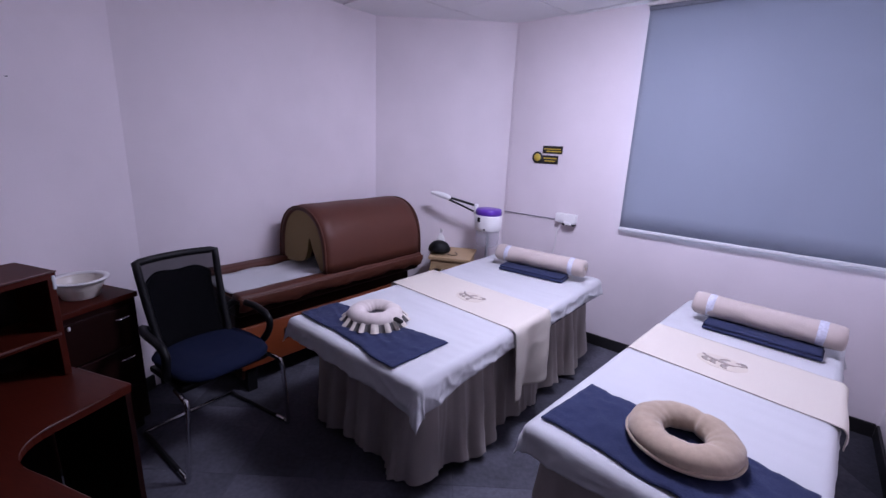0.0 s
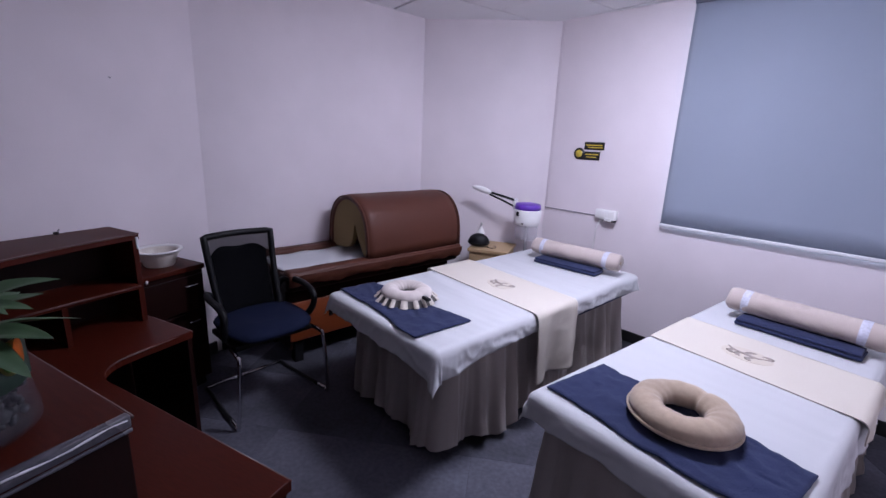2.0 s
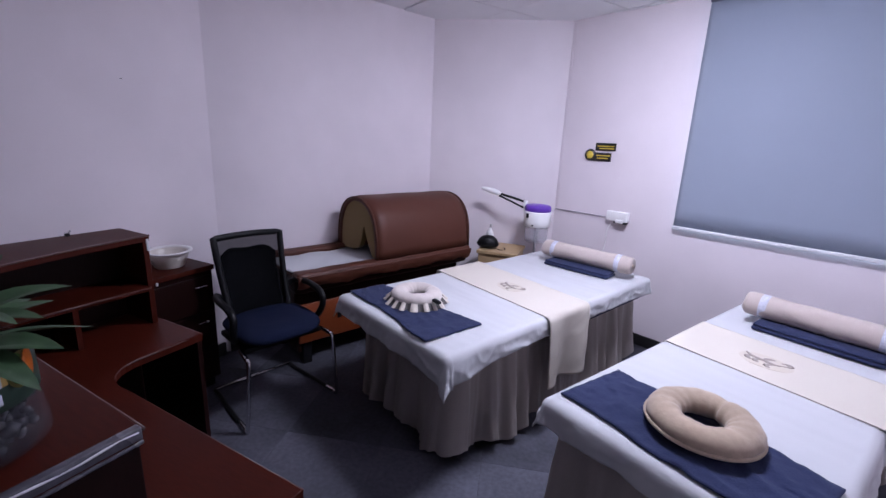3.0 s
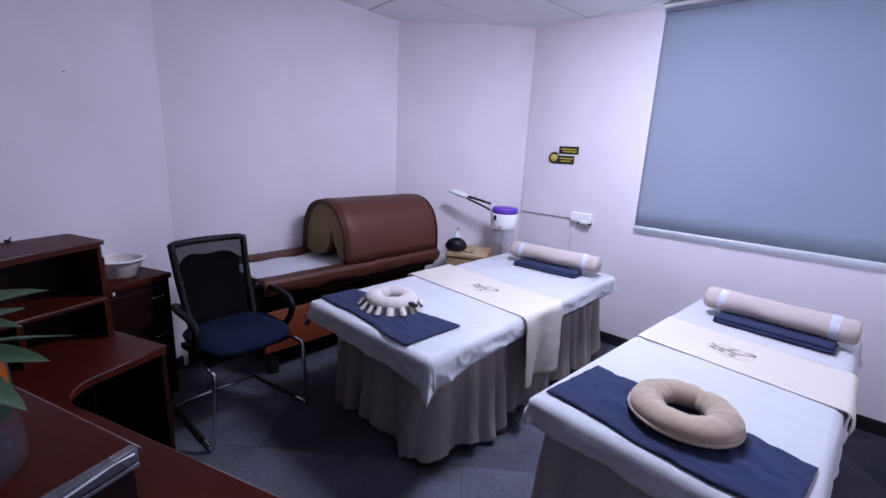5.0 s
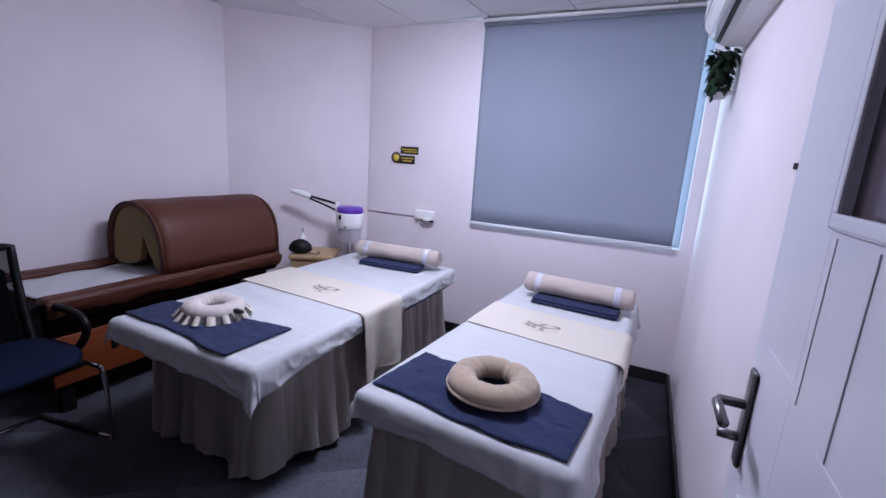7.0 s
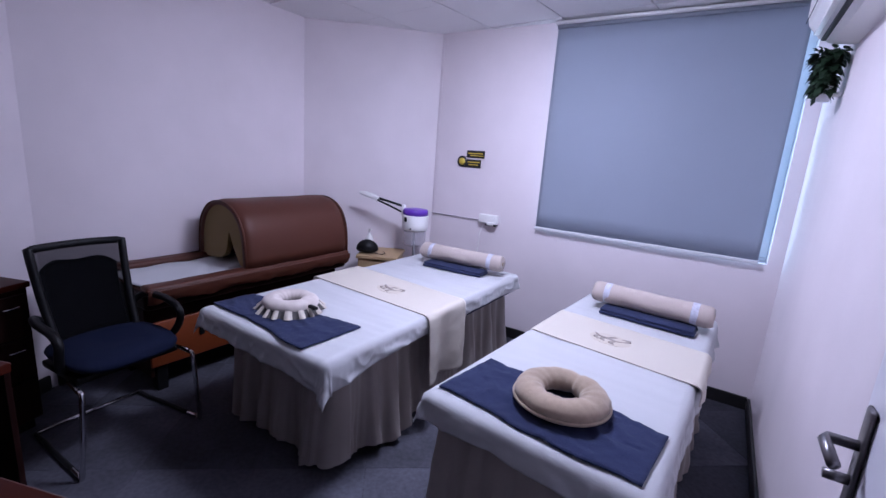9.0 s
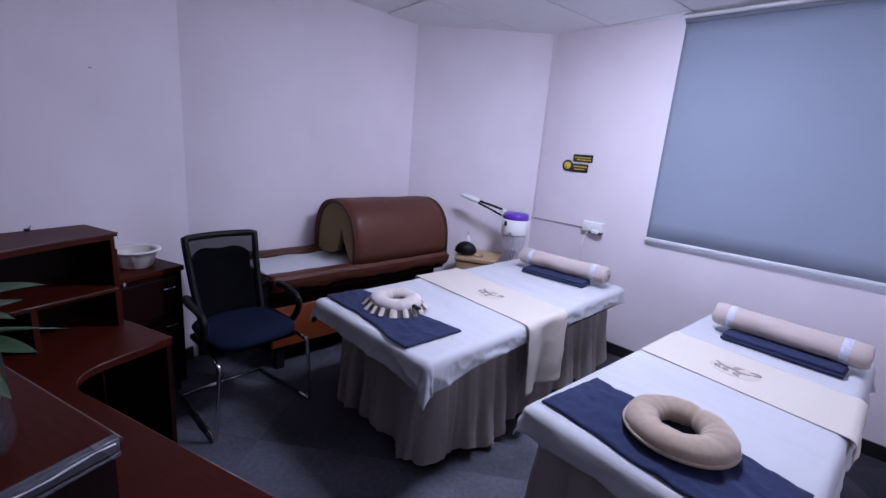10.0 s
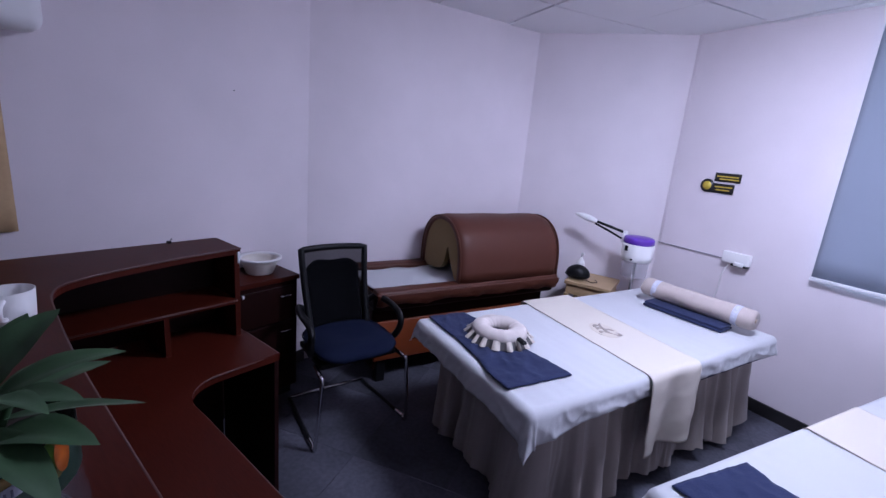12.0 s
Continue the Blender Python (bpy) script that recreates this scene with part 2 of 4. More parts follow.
window_bar("window_frame", WX0, WX1, WZ0, WZ0 + 0.022)
window_bar("window_frame", WX0, WX1, WZ1 - 0.05, WZ1)
window_bar("window_frame", WX0, WX0 + 0.045, WZ0 + 0.022, WZ1 - 0.05)
window_bar("window_frame", WX1 - 0.045, WX1, WZ0 + 0.022, WZ1 - 0.05)
window_bar("mullion", 0.63, 0.67, WZ0 + 0.022, WZ1 - 0.05)
GLASS = bpy.data.materials.new("window_glass")
GLASS.use_nodes = True
g = GLASS.node_tree.nodes["Principled BSDF"]
g.inputs["Transmission Weight"].default_value, g.inputs["Roughness"].default_value, g.inputs["IOR"].default_value = 1.0, 0.02, 1.45
for x0, x1 in ((WX0 + 0.045, 0.63), (0.67, WX1 - 0.045)):
    b = box(x0, x1, WIN_Y + 0.127, WIN_Y + 0.133, WZ0 + 0.022, WZ1 - 0.05)
    b.transform(wm)
    part("pane", b, GLASS, win, smooth=False).visible_shadow = False

blind = tagged(empty("roller_blind", 0.60, WIN_Y - 0.03, 2.43), "grey-blue fabric roller blind lowered over the window", "blind")
BX0, BX1 = -0.115 - 0.60, 1.318 - 0.60


def blind_fabric(u, v):
    x = BX0 + (BX1 - BX0) * u
    z = -1.455 * v
    return (x, 0.004 * math.sin(u * 9 + 1) * v + 0.002 * math.sin(u * 31), z)


part("fabric", grid_sheet(blind_fabric, 60, 12, 0.0012), BLIND, blind)
part("bottom_rail", box(BX0 - 0.004, BX1 + 0.004, -0.012, 0.012, -1.478, -1.455, 0.005), ALU, blind, "slim white bottom rail")
part("head_rail", box(BX0 - 0.01, BX1 + 0.02, -0.045, 0.022, -0.006, 0.012, 0.004), WHITE, blind, "white aluminium head rail under the ceiling")
part("roller", tube([(BX0, -0.008, -0.018), (BX1, -0.008, -0.018)], 0.014), BLIND, blind)

# skirting boards, butted wall by wall
def skirting(a, b, h=0.085, t=0.014):
    a, b = Vector((*a, 0)), Vector((*b, 0))
    d = (b - a).normalized()
    n = Vector((-d.y, d.x, 0))
    q = [a, b, b + n * t, a + n * t]
    setting(part("baseboard", prism([(p.x, p.y) for p in q], -0.005, h, None, 0.003), SKIRTING, smooth=False), "black skirting board along the wall", "baseboard")


skirting((D_X - 0.016, WIN_Y - 0.001), (C3B[0] + 0.02, WIN_Y - 0.001))
skirting((C3B[0] - 0.02, C3B[1] - 0.012), (C23[0] + 0.02, C23[1] + 0.010))
skirting((C23[0] + 0.001, C23[1] - 0.02), (C12[0] + 0.001, C12[1] + 0.02))
skirting((C12[0] + 0.01, C12[1] - 0.02), (S1[0] - 0.01, S1[1] + 0.02))
skirting((D_X - 0.001, DY1 + 0.03), (D_X - 0.001, WIN_Y - 0.016))

# shallow round ceiling lamp
lamp = tagged(empty("ceiling_light", LAMP[0], LAMP[1], H), "shallow round opal ceiling lamp, lit", "lamp")
part("base_plate", lathe([(0, -0.014), (0.258, -0.014), (0.262, -0.009), (0.262, -0.003), (0, -0.003)], 48), WHITE, lamp)
part("shade", lathe([(0, -0.072), (0.08, -0.070), (0.15, -0.063), (0.21, -0.047), (0.24, -0.030), (0.245, -0.016), (0, -0.016)], 48), glow("lit_opal", (0.86, 0.88, 1.0), LAMP_POWER), lamp, "glowing opal shade")


# ---- massage beds ----
def rounded_rect(w, l, r, n=8):
    pts = []
    for cx, cy, a0 in ((w - r, l - r, 0), (-w + r, l - r, 90), (-w + r, -l + r, 180), (w - r, -l + r, 270)):
        for k in range(n + 1):
            a = radians(a0 + 90 * k / n)
            pts.append((cx + r * math.cos(a), cy + r * math.sin(a)))
    return pts


def along(pts, s):
    """The point, and the outward normal, at the share s of the closed outline pts."""
    total = [0.0]
    n = len(pts)
    for i in range(n):
        total.append(total[-1] + math.dist(pts[i], pts[(i + 1) % n]))
    d = s * total[-1]
    for i in range(n):
        if d <= total[i + 1] + 1e-9:
            t = (d - total[i]) / max(1e-9, total[i + 1] - total[i])
            a, b = pts[i], pts[(i + 1) % n]
            tx, ty = b[0] - a[0], b[1] - a[1]
            m = math.hypot(tx, ty) or 1
            return a[0] + tx * t, a[1] + ty * t, ty / m, -tx / m
    return (*pts[0], 1, 0)


def massage_bed(x, y, rz, w, l, top, over, inset, seed, label, blanket=False, gather=1.0, taper=0.0):
    """A treatment bed with a gathered valance; over: how far the sheet hangs at the (right, left, foot, head)."""
    rnd = random.Random(seed)
    bed = tagged(empty("massage_bed", x, y, 0, rz), label, "massage bed", "massage beds")
    hw, hl = w / 2, l / 2
    part("mattress", box(-hw + 0.015, hw - 0.015, -hl + 0.015, hl - 0.015, top - 0.10, top - 0.012, 0.03, seg=4), SHEET, bed)
    part("bed_base", box(-hw + 0.12, hw - 0.12, -hl + 0.15, hl - 0.06, top - 0.16, top - 0.10), BLACK, bed, smooth=False)
    for sx in (-1, 1):
        for sy in (-1, 1):
            cx, cy = sx * (hw - 0.17), sy * (hl - 0.22)
            part("leg", box(cx - 0.03, cx + 0.03, cy - 0.03, cy + 0.03, 0, top - 0.16, 0.004), BLACK, bed, smooth=False)
    # gathered valance
    i_r, i_l, i_f, i_h = inset
    outline = [(px + (i_l - i_r) / 2, py + (i_f - i_h) / 2) for px, py in rounded_rect(hw - (i_l + i_r) / 2, hl - (i_f + i_h) / 2, 0.05)]
    n, m = 560, 16
    ph = [rnd.uniform(0, 6.28) for _ in range(6)]
    bm = bmesh.new()
    rows = []
    for i in range(n):
        s = i / n
        px, py, nx, ny = along(outline, s)
        c = s * math.tau
        wave = 0.62 * math.sin(27 * c + 3.4 * math.sin(5 * c + ph[0]) + ph[1]) + 0.50 * math.sin(16 * c + 2.6 * math.sin(3 * c + ph[2]) + ph[3]) + 0.10 * math.sin(67 * c + 2 * math.sin(9 * c) + ph[4])
        wave = math.copysign(abs(wave) ** 0.8, wave)
        hem = 0.050 + 0.024 * math.sin(9 * c + ph[5]) + 0.020 * math.sin(27 * c + 3.4 * math.sin(5 * c + ph[0]) + ph[1]) + 0.012 * noise.noise((px * 5, py * 5, seed + 1.0))
        col = []
        for j in range(m + 1):
            t = j / m
            out = 0.008 + t * 0.040 + 0.012 * t * noise.noise((px * 16, py * 16, t * 3 + seed)) + 0.006 * t * noise.noise((px * 30, py * 30, t * 9 + seed)) + wave * gather * (0.008 + 0.036 * t) + 0.004 * t * math.sin(123 * c + 3 * math.sin(11 * c + ph[2]))
            col.append(bm.verts.new((px + nx * out, py + ny * out, (top - 0.09) * (1 - t) + hem * t)))
        rows.append(col)
    for i in range(n):
        a, b = rows[i], rows[(i + 1) % n]
        for j in range(m):
            bm.faces.new((a[j], b[j], b[j + 1], a[j + 1]))
    part("valance", bm, SKIRT, bed, "gathered taupe linen valance down to the floor")
    # draped sheet
    r_, l_, f_, h_ = over
    p1, p2, p3 = (rnd.uniform(0, 6.28) for _ in range(3))

    def drape(u, v):
        a = -hw - l_ + (w + l_ + r_) * u
        b = -hl - f_ + (l + f_ + h_) * v
        dx = max(0.0, abs(a) - hw + 0.03) * (1 if a > 0 else -1)
        dy = max(0.0, abs(b) - hl + 0.03) * (1 if b > 0 else -1)
        d = math.hypot(dx, dy)
        cx, cy = max(-hw + 0.03, min(hw - 0.03, a)), max(-hl + 0.03, min(hl - 0.03, b))
        near = math.hypot(a - hw, b + hl)
        if d < 1e-6:
            return (a, b, top + 0.0018 * noise.noise((a * 5, b * 5, seed)) + 0.0014 * noise.noise((a * 3, b * 22, seed + 5)) + 0.0008 * math.sin(b * 37 + a * 9 + p3))
        nx, ny = dx / d, dy / d
        along_edge = a * abs(ny) + b * abs(nx)
        corner = min(abs(dx), abs(dy))
        r = 0.035
        d *= 1 + 0.50 * math.exp(-near / 0.18) + 0.045 * noise.noise((a * 5, b * 5, seed + 2))
        if d < r * 1.57:
            out, drop = r * math.sin(d / r), r * (1 - math.cos(d / r))
        else:
            out, drop = r, r + (d - r * 1.57)
        fold = max(0.0, drop - 0.02)
        out += (0.005 * noise.noise((a * 12, b * 12, seed + 9)) + 0.0028 * noise.noise((a * 30 + b * 9, b * 30 - a * 9, seed + 11)) + 0.008 * (1 - abs(noise.noise((a * 8 + b * 3, b * 8 - a * 3, seed + 4)))) ** 5 - 0.004 + 0.0015 * noise.noise((a * 40, b * 40, seed + 4))) * min(1, fold * 30) + fold * (0.10 + 2.2 * corner) + fold * 0.06 * math.sin(along_edge * 21 + 1.6 * math.sin(along_edge * 7 + p1) + p2) * (1 if corner < 0.02 else 0.3)
        drop += fold * 0.07 * math.sin(along_edge * 7 + p3)
        return (cx + nx * out, cy + ny * out, top - drop)

    part("sheet", grid_sheet(drape, 150, 270, 0.003), SHEET, bed, "white cotton sheet hanging over the edges")
    if blanket:
        part("underblanket", box(hw - 0.016, hw - 0.006, 0.20, hl - 0.004, top - 0.118, top - 0.03, 0.003), NAVY, bed, "navy blanket edge showing under the sheet")
    for ob in bed.children:
        for v in ob.data.vertices:
            v.co.x *= 1 - taper * v.co.y / hl
    return bed


BED1 = dict(x=-0.53, y=3.325, rz=0.0, w=0.90, l=1.86, top=0.65)
BED2 = dict(x=0.757, y=3.35, rz=-3.6, w=0.745, l=1.80, top=0.65)
massage_bed(**BED1, over=(0.085, 0.06, 0.085, 0.03), inset=(0.095, 0.0, 0.17, 0.03), seed=3, label="massage bed with white sheet and gathered taupe valance", blanket=True)
massage_bed(**BED2, over=(0.15, 0.06, 0.075, 0.03), inset=(0.05, 0.05, 0.05, 0.03), seed=8, label="massage bed with white sheet, standing near the window wall", gather=0.55, taper=0.03)


def bed_point(bed, a, b, h=0.0):
    return pose(bed["x"], bed["y"], bed["top"], 0, 0, bed["rz"]) @ Vector((a, b, h))


HEM_SHADE = material("shaded_hem", (0.44, 0.38, 0.34), 0.9, grain=300)


def runner(bed, corners, hang_right, hang_left, seed, name, label):
    """A cloth across a bed between four corners (near left, near right, far left, far right) in room metres, hanging down at the sides."""
    nl, nr, fl, fr = [Vector((*c, 0)) for c in corners]
    rnd = random.Random(seed)
    p = rnd.uniform(0, 6)
    wide = (nr - nl).length
    total = hang_left + wide + hang_right
    top = bed["top"] + 0.0050

    def cloth(u, v):
        s = u * total - hang_left
        side = 1 if s > wide else -1
        d = max(0.0, s - wide) if s > 0 else -s
        k = max(0.0, min(1.0, s / wide))
        base = (nl.lerp(nr, k)).lerp(fl.lerp(fr, k), v)
        if d <= 0:
            return (base.x, base.y, top + 0.0004 * math.sin(s * 30 + v * 4 + p))
        r = 0.03 if side > 0 else 0.012
        if d < r * 1.57:
            out, drop = r * math.sin(d / r), r * (1 - math.cos(d / r))
        else:
            out, drop = r, r + d - r * 1.57
        out += 0.022 * drop / 0.3 * math.sin(v * 8 + p) + 0.05 * min(drop, 0.14) + min(1, drop * 14) * (0.004 * noise.noise((s * 9, v * 4, p)) + 0.003 * (1 - abs(noise.noise((s * 16 + v * 3, v * 3, p + 2)))) ** 4)
        skew = 0.05 * drop
        return (base.x + side * out, base.y - skew * v * 1.3, top - drop + 0.02 * drop * math.sin(v * 6))

    thing = tagged(empty(name), label, "bed runner", "runners on the beds")
    part("cloth", grid_sheet(cloth, 110, 36, 0.003), CREAM, thing)
    # near-edge hem is coloured darker to stand for the runner's contact shadow
    for v in (0.0,):
        part("hem", tube([cloth(k / 70, v) for k in range(71)], 0.0013, seg=6), HEM_SHADE, thing, "hem line coloured darker for the contact shadow")
    return thing


runner(BED1, ((-1.00, 3.14), (-0.095, 3.075), (-1.00, 3.53), (-0.095, 3.45)), 0.40, 0.12, 1, "bed_runner", "cream linen runner laid across the bed, hanging down one side")
runner(BED2, ((0.402, 3.30), (1.118, 3.205), (0.428, 3.70), (1.135, 3.605)), 0.10, 0.05, 2, "bed_runner", "cream linen runner laid across the second bed")


def emblem(x, y, z, rz, size):
    """A printed badge on a runner: a pale round patch with a few brown strokes."""
    e = tagged(empty("printed_emblem", x, y, z, rz), "brown printed emblem on the cream runner", "emblem")
    part("patch", prism([(0.9 * size * math.cos(a * math.tau / 28), 0.62 * size * math.sin(a * math.tau / 28)) for a in range(28)], -0.002, 0.0), material("emblem_patch", (0.585, 0.52, 0.43), 0.9, grain=200), e, smooth=False)
    ink = material("emblem_ink", (0.34, 0.29, 0.255), 0.9, grain=150, vary=0.35)
    strokes = [[(-0.8, 0.35), (-0.5, 0.12), (-0.1, 0.05), (0.3, 0.0), (0.5, 0.12)], [(-0.5, 0.12), (-0.62, -0.1), (-0.4, -0.3)], [(0.3, 0.0), (0.12, -0.3), (0.3, -0.46)],
               [(0.5, 0.12), (0.72, 0.3), (0.6, 0.45), (0.4, 0.36)], [(-0.1, 0.05), (0.0, 0.3), (0.2, 0.42)], [(-0.2, 0.02), (-0.3, -0.2), (-0.12, -0.34)]]
    for st in strokes:
        b = tube(smooth_path([(px * size, py * size, 0) for px, py in st], 4), [(0.034 + 0.068 * math.sin(math.pi * min(1, q / (4 * (len(st) - 1))))) * size for q in range(4 * (len(st) - 1) + 1)], seg=6)
        for v in b.verts:
            v.co.z = 0.0005 + v.co.z * 0.02
        part("stroke", b, ink, e)
    return e


EMB_Z = 0.6558
emblem(-0.50, 3.285, EMB_Z, -10, 0.106)
emblem(0.745, 3.44, EMB_Z, -8, 0.108)


def towel(bed_z, corners, seed, label):
    """A terry towel lying flat, with soft wrinkles, between four corners of the room."""
    a, b, c, d = [Vector((*q, 0)) for q in corners]
    p = random.Random(seed).uniform(0, 6)

    def cloth(u, v):
        base = a.lerp(b, u).lerp(d.lerp(c, u), v)
        wob = 0.008 * math.sin(u * 7 + p) * (v - 0.5) * 2
        lift = 0.004 + 0.013 * (1 - abs(noise.noise((u * 6 + v * 3, v * 2.5 - u * 2, p)))) ** 4 * math.sin(math.pi * u) ** 0.6 * math.sin(math.pi * v) ** 0.6 + 0.006 * abs(noise.noise((u * 9 + v * 4, v * 3.5, p))) + 0.003 * noise.noise((u * 30, v * 14, p + 3))
        wob += 0.010 * noise.noise((u * 5, 7 * round(v), p + 1))
        return (base.x, base.y + wob, bed_z + 0.006 + lift)

    return tagged(part("towel", grid_sheet(cloth, 60, 30, 0.006), NAVY), label, "towel", "towels under the ring cushions")


towel(0.65, ((-0.96, 2.47), (-0.23, 2.415), (-0.215, 2.735), (-0.95, 2.67)), 4, "navy blue terry towel lying across the bed's foot end")
towel(0.65, ((0.355, 2.535), (1.042, 2.460), (1.074, 2.765), (0.40, 2.865)), 5, "navy blue terry towel lying under the ring cushion")


def ring_cushion(x, y, z, rz, big, tube_r, label, seed, ruffle=False):
    """A face-rest cushion: a padded ring with a seam, and a gathered frill if asked."""
    t = tagged(empty("face_cushion", x, y, z, rz), label, "cushion", "ring cushions on the beds")
    rnd = random.Random(seed)
    p = rnd.uniform(0, 6)
    bm = bmesh.new()
    n, m = 72, 22
    rows = []
    for i in range(n):
        a = i / n * math.tau
        col = []
        pinch = 1 - (0.16 * math.exp(-((a - 1.5) / 0.10) ** 2))
        for j in range(m):
            b = j / m * math.tau
            r = tube_r * (1 + 0.025 * math.sin(a * 7 + p) + 0.02 * math.sin(a * 17 + b * 2)) * pinch
            k = r * math.cos(b)
            h = r * math.sin(b)
            h = h * (0.92 if h > 0 else 0.75)
            col.append(bm.verts.new(((big + k * 1.12) * math.cos(a) * 1.03, (big + k * 1.12) * math.sin(a), tube_r * 0.78 + h)))
        rows.append(col)
    for i in range(n):
        for j in range(m):
            bm.faces.new((rows[i][j], rows[(i + 1) % n][j], rows[(i + 1) % n][(j + 1) % m], rows[i][(j + 1) % m]))
    part("cushion_ring", bm, TAN if not ruffle else PALE, t)
    if not ruffle:
        ring = [((big + tube_r * 1.13) * math.cos(a * math.tau / 72) * 1.03, (big + tube_r * 1.13) * math.sin(a * math.tau / 72), tube_r * 0.55) for a in range(72)]
        part("piping", tube(ring, 0.0055, seg=8, closed=True), TAN, t, "tan piping along the seam")
    else:
        n, folds = 288, 17
        frill = bmesh.new()
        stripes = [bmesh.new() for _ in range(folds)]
        rows = []
        for i in range(n):
            a = i / n * math.tau
            phase = a * folds + 0.9 * math.sin(a * 5)
            w1 = math.sin(phase)
            rows.append((w1, int(phase / math.tau) % folds, [((big + tube_r + q * 0.0065 + w1 * (0.002 + 0.0018 * q)) * math.cos(a) * 1.03, (big + tube_r + q * 0.0065 + w1 * (0.002 + 0.0018 * q)) * math.sin(a), tube_r * 0.92 - q * 0.0072 + w1 * 0.0006 * q) for q in range(6)]))
        for i in range(n):
            (w1, k1, c0), (w2, k2, c1) = rows[i], rows[(i + 1) % n]
            for k in range(5):
                q4 = (c0[k], c1[k], c1[k + 1], c0[k + 1])
                frill.faces.new([frill.verts.new(q) for q in q4])
                # dark stripes sit only in fold valleys, so their colour also paints fold shade
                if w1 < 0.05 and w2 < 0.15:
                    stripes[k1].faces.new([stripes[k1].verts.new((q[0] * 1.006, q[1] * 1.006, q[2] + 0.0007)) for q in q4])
        for cloth in [frill] + stripes:
            bmesh.ops.remove_doubles(cloth, verts=cloth.verts[:], dist=0.0001)
        part("frill", frill, SKIRT_STRIPE, t, "gathered cream frill with dark stripes")
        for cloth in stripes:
            part("frill_stripe", cloth, FOLD_STRIPE, t, "dark grey stripe of the frill, also painting its fold shade")
        part("bow", box(big + tube_r * 0.9, big + tube_r + 0.055, 0.008, 0.034, 0.034, 0.050, 0.007), BLACK, t, "dark ribbon end")
    return t


PALE = material("pale_velour", (0.62, 0.55, 0.51), 0.9, grain=260, vary=0.08, bump=0.12, stain=0.10, sheen=0.2)
# frill stripe colour, dark enough to carry the folds' shade too
FOLD_STRIPE = material("stripe_and_fold_shade", (0.085, 0.078, 0.075), 0.9, grain=120, vary=0.3)
SKIRT_STRIPE = material("striped_frill_cotton", (0.60, 0.54, 0.47), 0.9, grain=90, vary=0.35, bump=0.05, stretch=(1, 1, 0.1))
ring_cushion(0.745, 2.70, 0.668, -8, 0.105, 0.044, "tan velour ring cushion for the face on a towel", 2)
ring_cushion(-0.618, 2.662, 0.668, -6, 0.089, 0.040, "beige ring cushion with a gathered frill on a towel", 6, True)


def bolster(ax, ay, bx, by, z, r, label):
    """A roll cushion from a to b on a folded towel."""
    a, b = Vector((ax, ay, 0)), Vector((bx, by, 0))
    ln = (b - a).length
    ang = math.degrees(math.atan2(by - ay, bx - ax))
    mid = (a + b) / 2
    t = tagged(empty("bolster", mid.x, mid.y, z, ang), label, "bolster cushion", "bolsters on the beds")
    prof = [(0.0, -ln / 2 + 0.012), (r * 0.25, -ln / 2 + 0.004), (r * 0.8, -ln / 2), (r * 0.97, -ln / 2 + 0.012), (r, -ln / 2 + 0.04)]
    prof += [(r * (1 + 0.018 * math.sin(k * 1.7)), -ln / 2 + 0.04 + (ln - 0.08) * k / 40) for k in range(1, 40)]
    prof += [(rr, -h) for rr, h in reversed(prof[:5])]
    bm = lathe(prof, 36)
    bm.transform(Matrix.Rotation(radians(90), 4, "Y"))
    for v in bm.verts:
        v.co *= 1 + 0.07 * noise.noise((v.co.x * 9, v.co.y * 16, v.co.z * 16)) * (1 if abs(v.co.x) < ln / 2 - 0.03 else 0.3)
        v.co.z = v.co.z * 0.93 + r * 0.93
    part("roll", bm, BOLSTER, t)
    for s in (-0.36, 0.36):
        bm = lathe([(r * 1.015, -0.017), (r * 1.030, -0.016), (r * 1.034, 0.0), (r * 1.030, 0.016), (r * 1.015, 0.017)], 36)
        bm.transform(Matrix.Rotation(radians(90), 4, "Y"))
        for v in bm.verts:
            v.co.z = v.co.z * 0.93 + r * 0.93
            v.co.x += s * ln
        part("strap", bm, LACE, t, "white lace strap")
    for s in (-1, 1):
        part("end_button", box(s * (ln / 2 - 0.004) - 0.006, s * (ln / 2 - 0.004) + 0.006, -0.012, 0.012, r * 0.93 - 0.012, r * 0.93 + 0.012, 0.005), TAN, t)
    return t


LACE = material("white_lace", (0.58, 0.59, 0.68), 0.85, grain=95, vary=0.42, bump=0.2)


def folded_towel(x, y, rz, w, d, z):
    t = tagged(empty("folded_towel", x, y, z, rz), "folded navy blue towel under the bolster", "towel", "folded towels under the bolsters")
    part("layer", box(-w / 2, w / 2, -d / 2, d / 2, 0.0, 0.016, 0.007, seg=3), NAVY, t)
    part("layer", box(-w / 2 + 0.004, w / 2 - 0.006, -d / 2 + 0.004, d / 2, 0.0165, 0.032, 0.007, seg=3), NAVY, t)


folded_towel(-0.47, 3.975, 4, 0.47, 0.14, 0.656)
bolster(-0.80, 4.03, -0.14, 4.08, 0.685, 0.062, "beige velour roll cushion with white straps")
folded_towel(0.845, 3.85, -4, 0.48, 0.14, 0.656)
bolster(0.53, 3.945, 1.15, 3.90, 0.685, 0.062, "beige velour roll cushion with white straps")

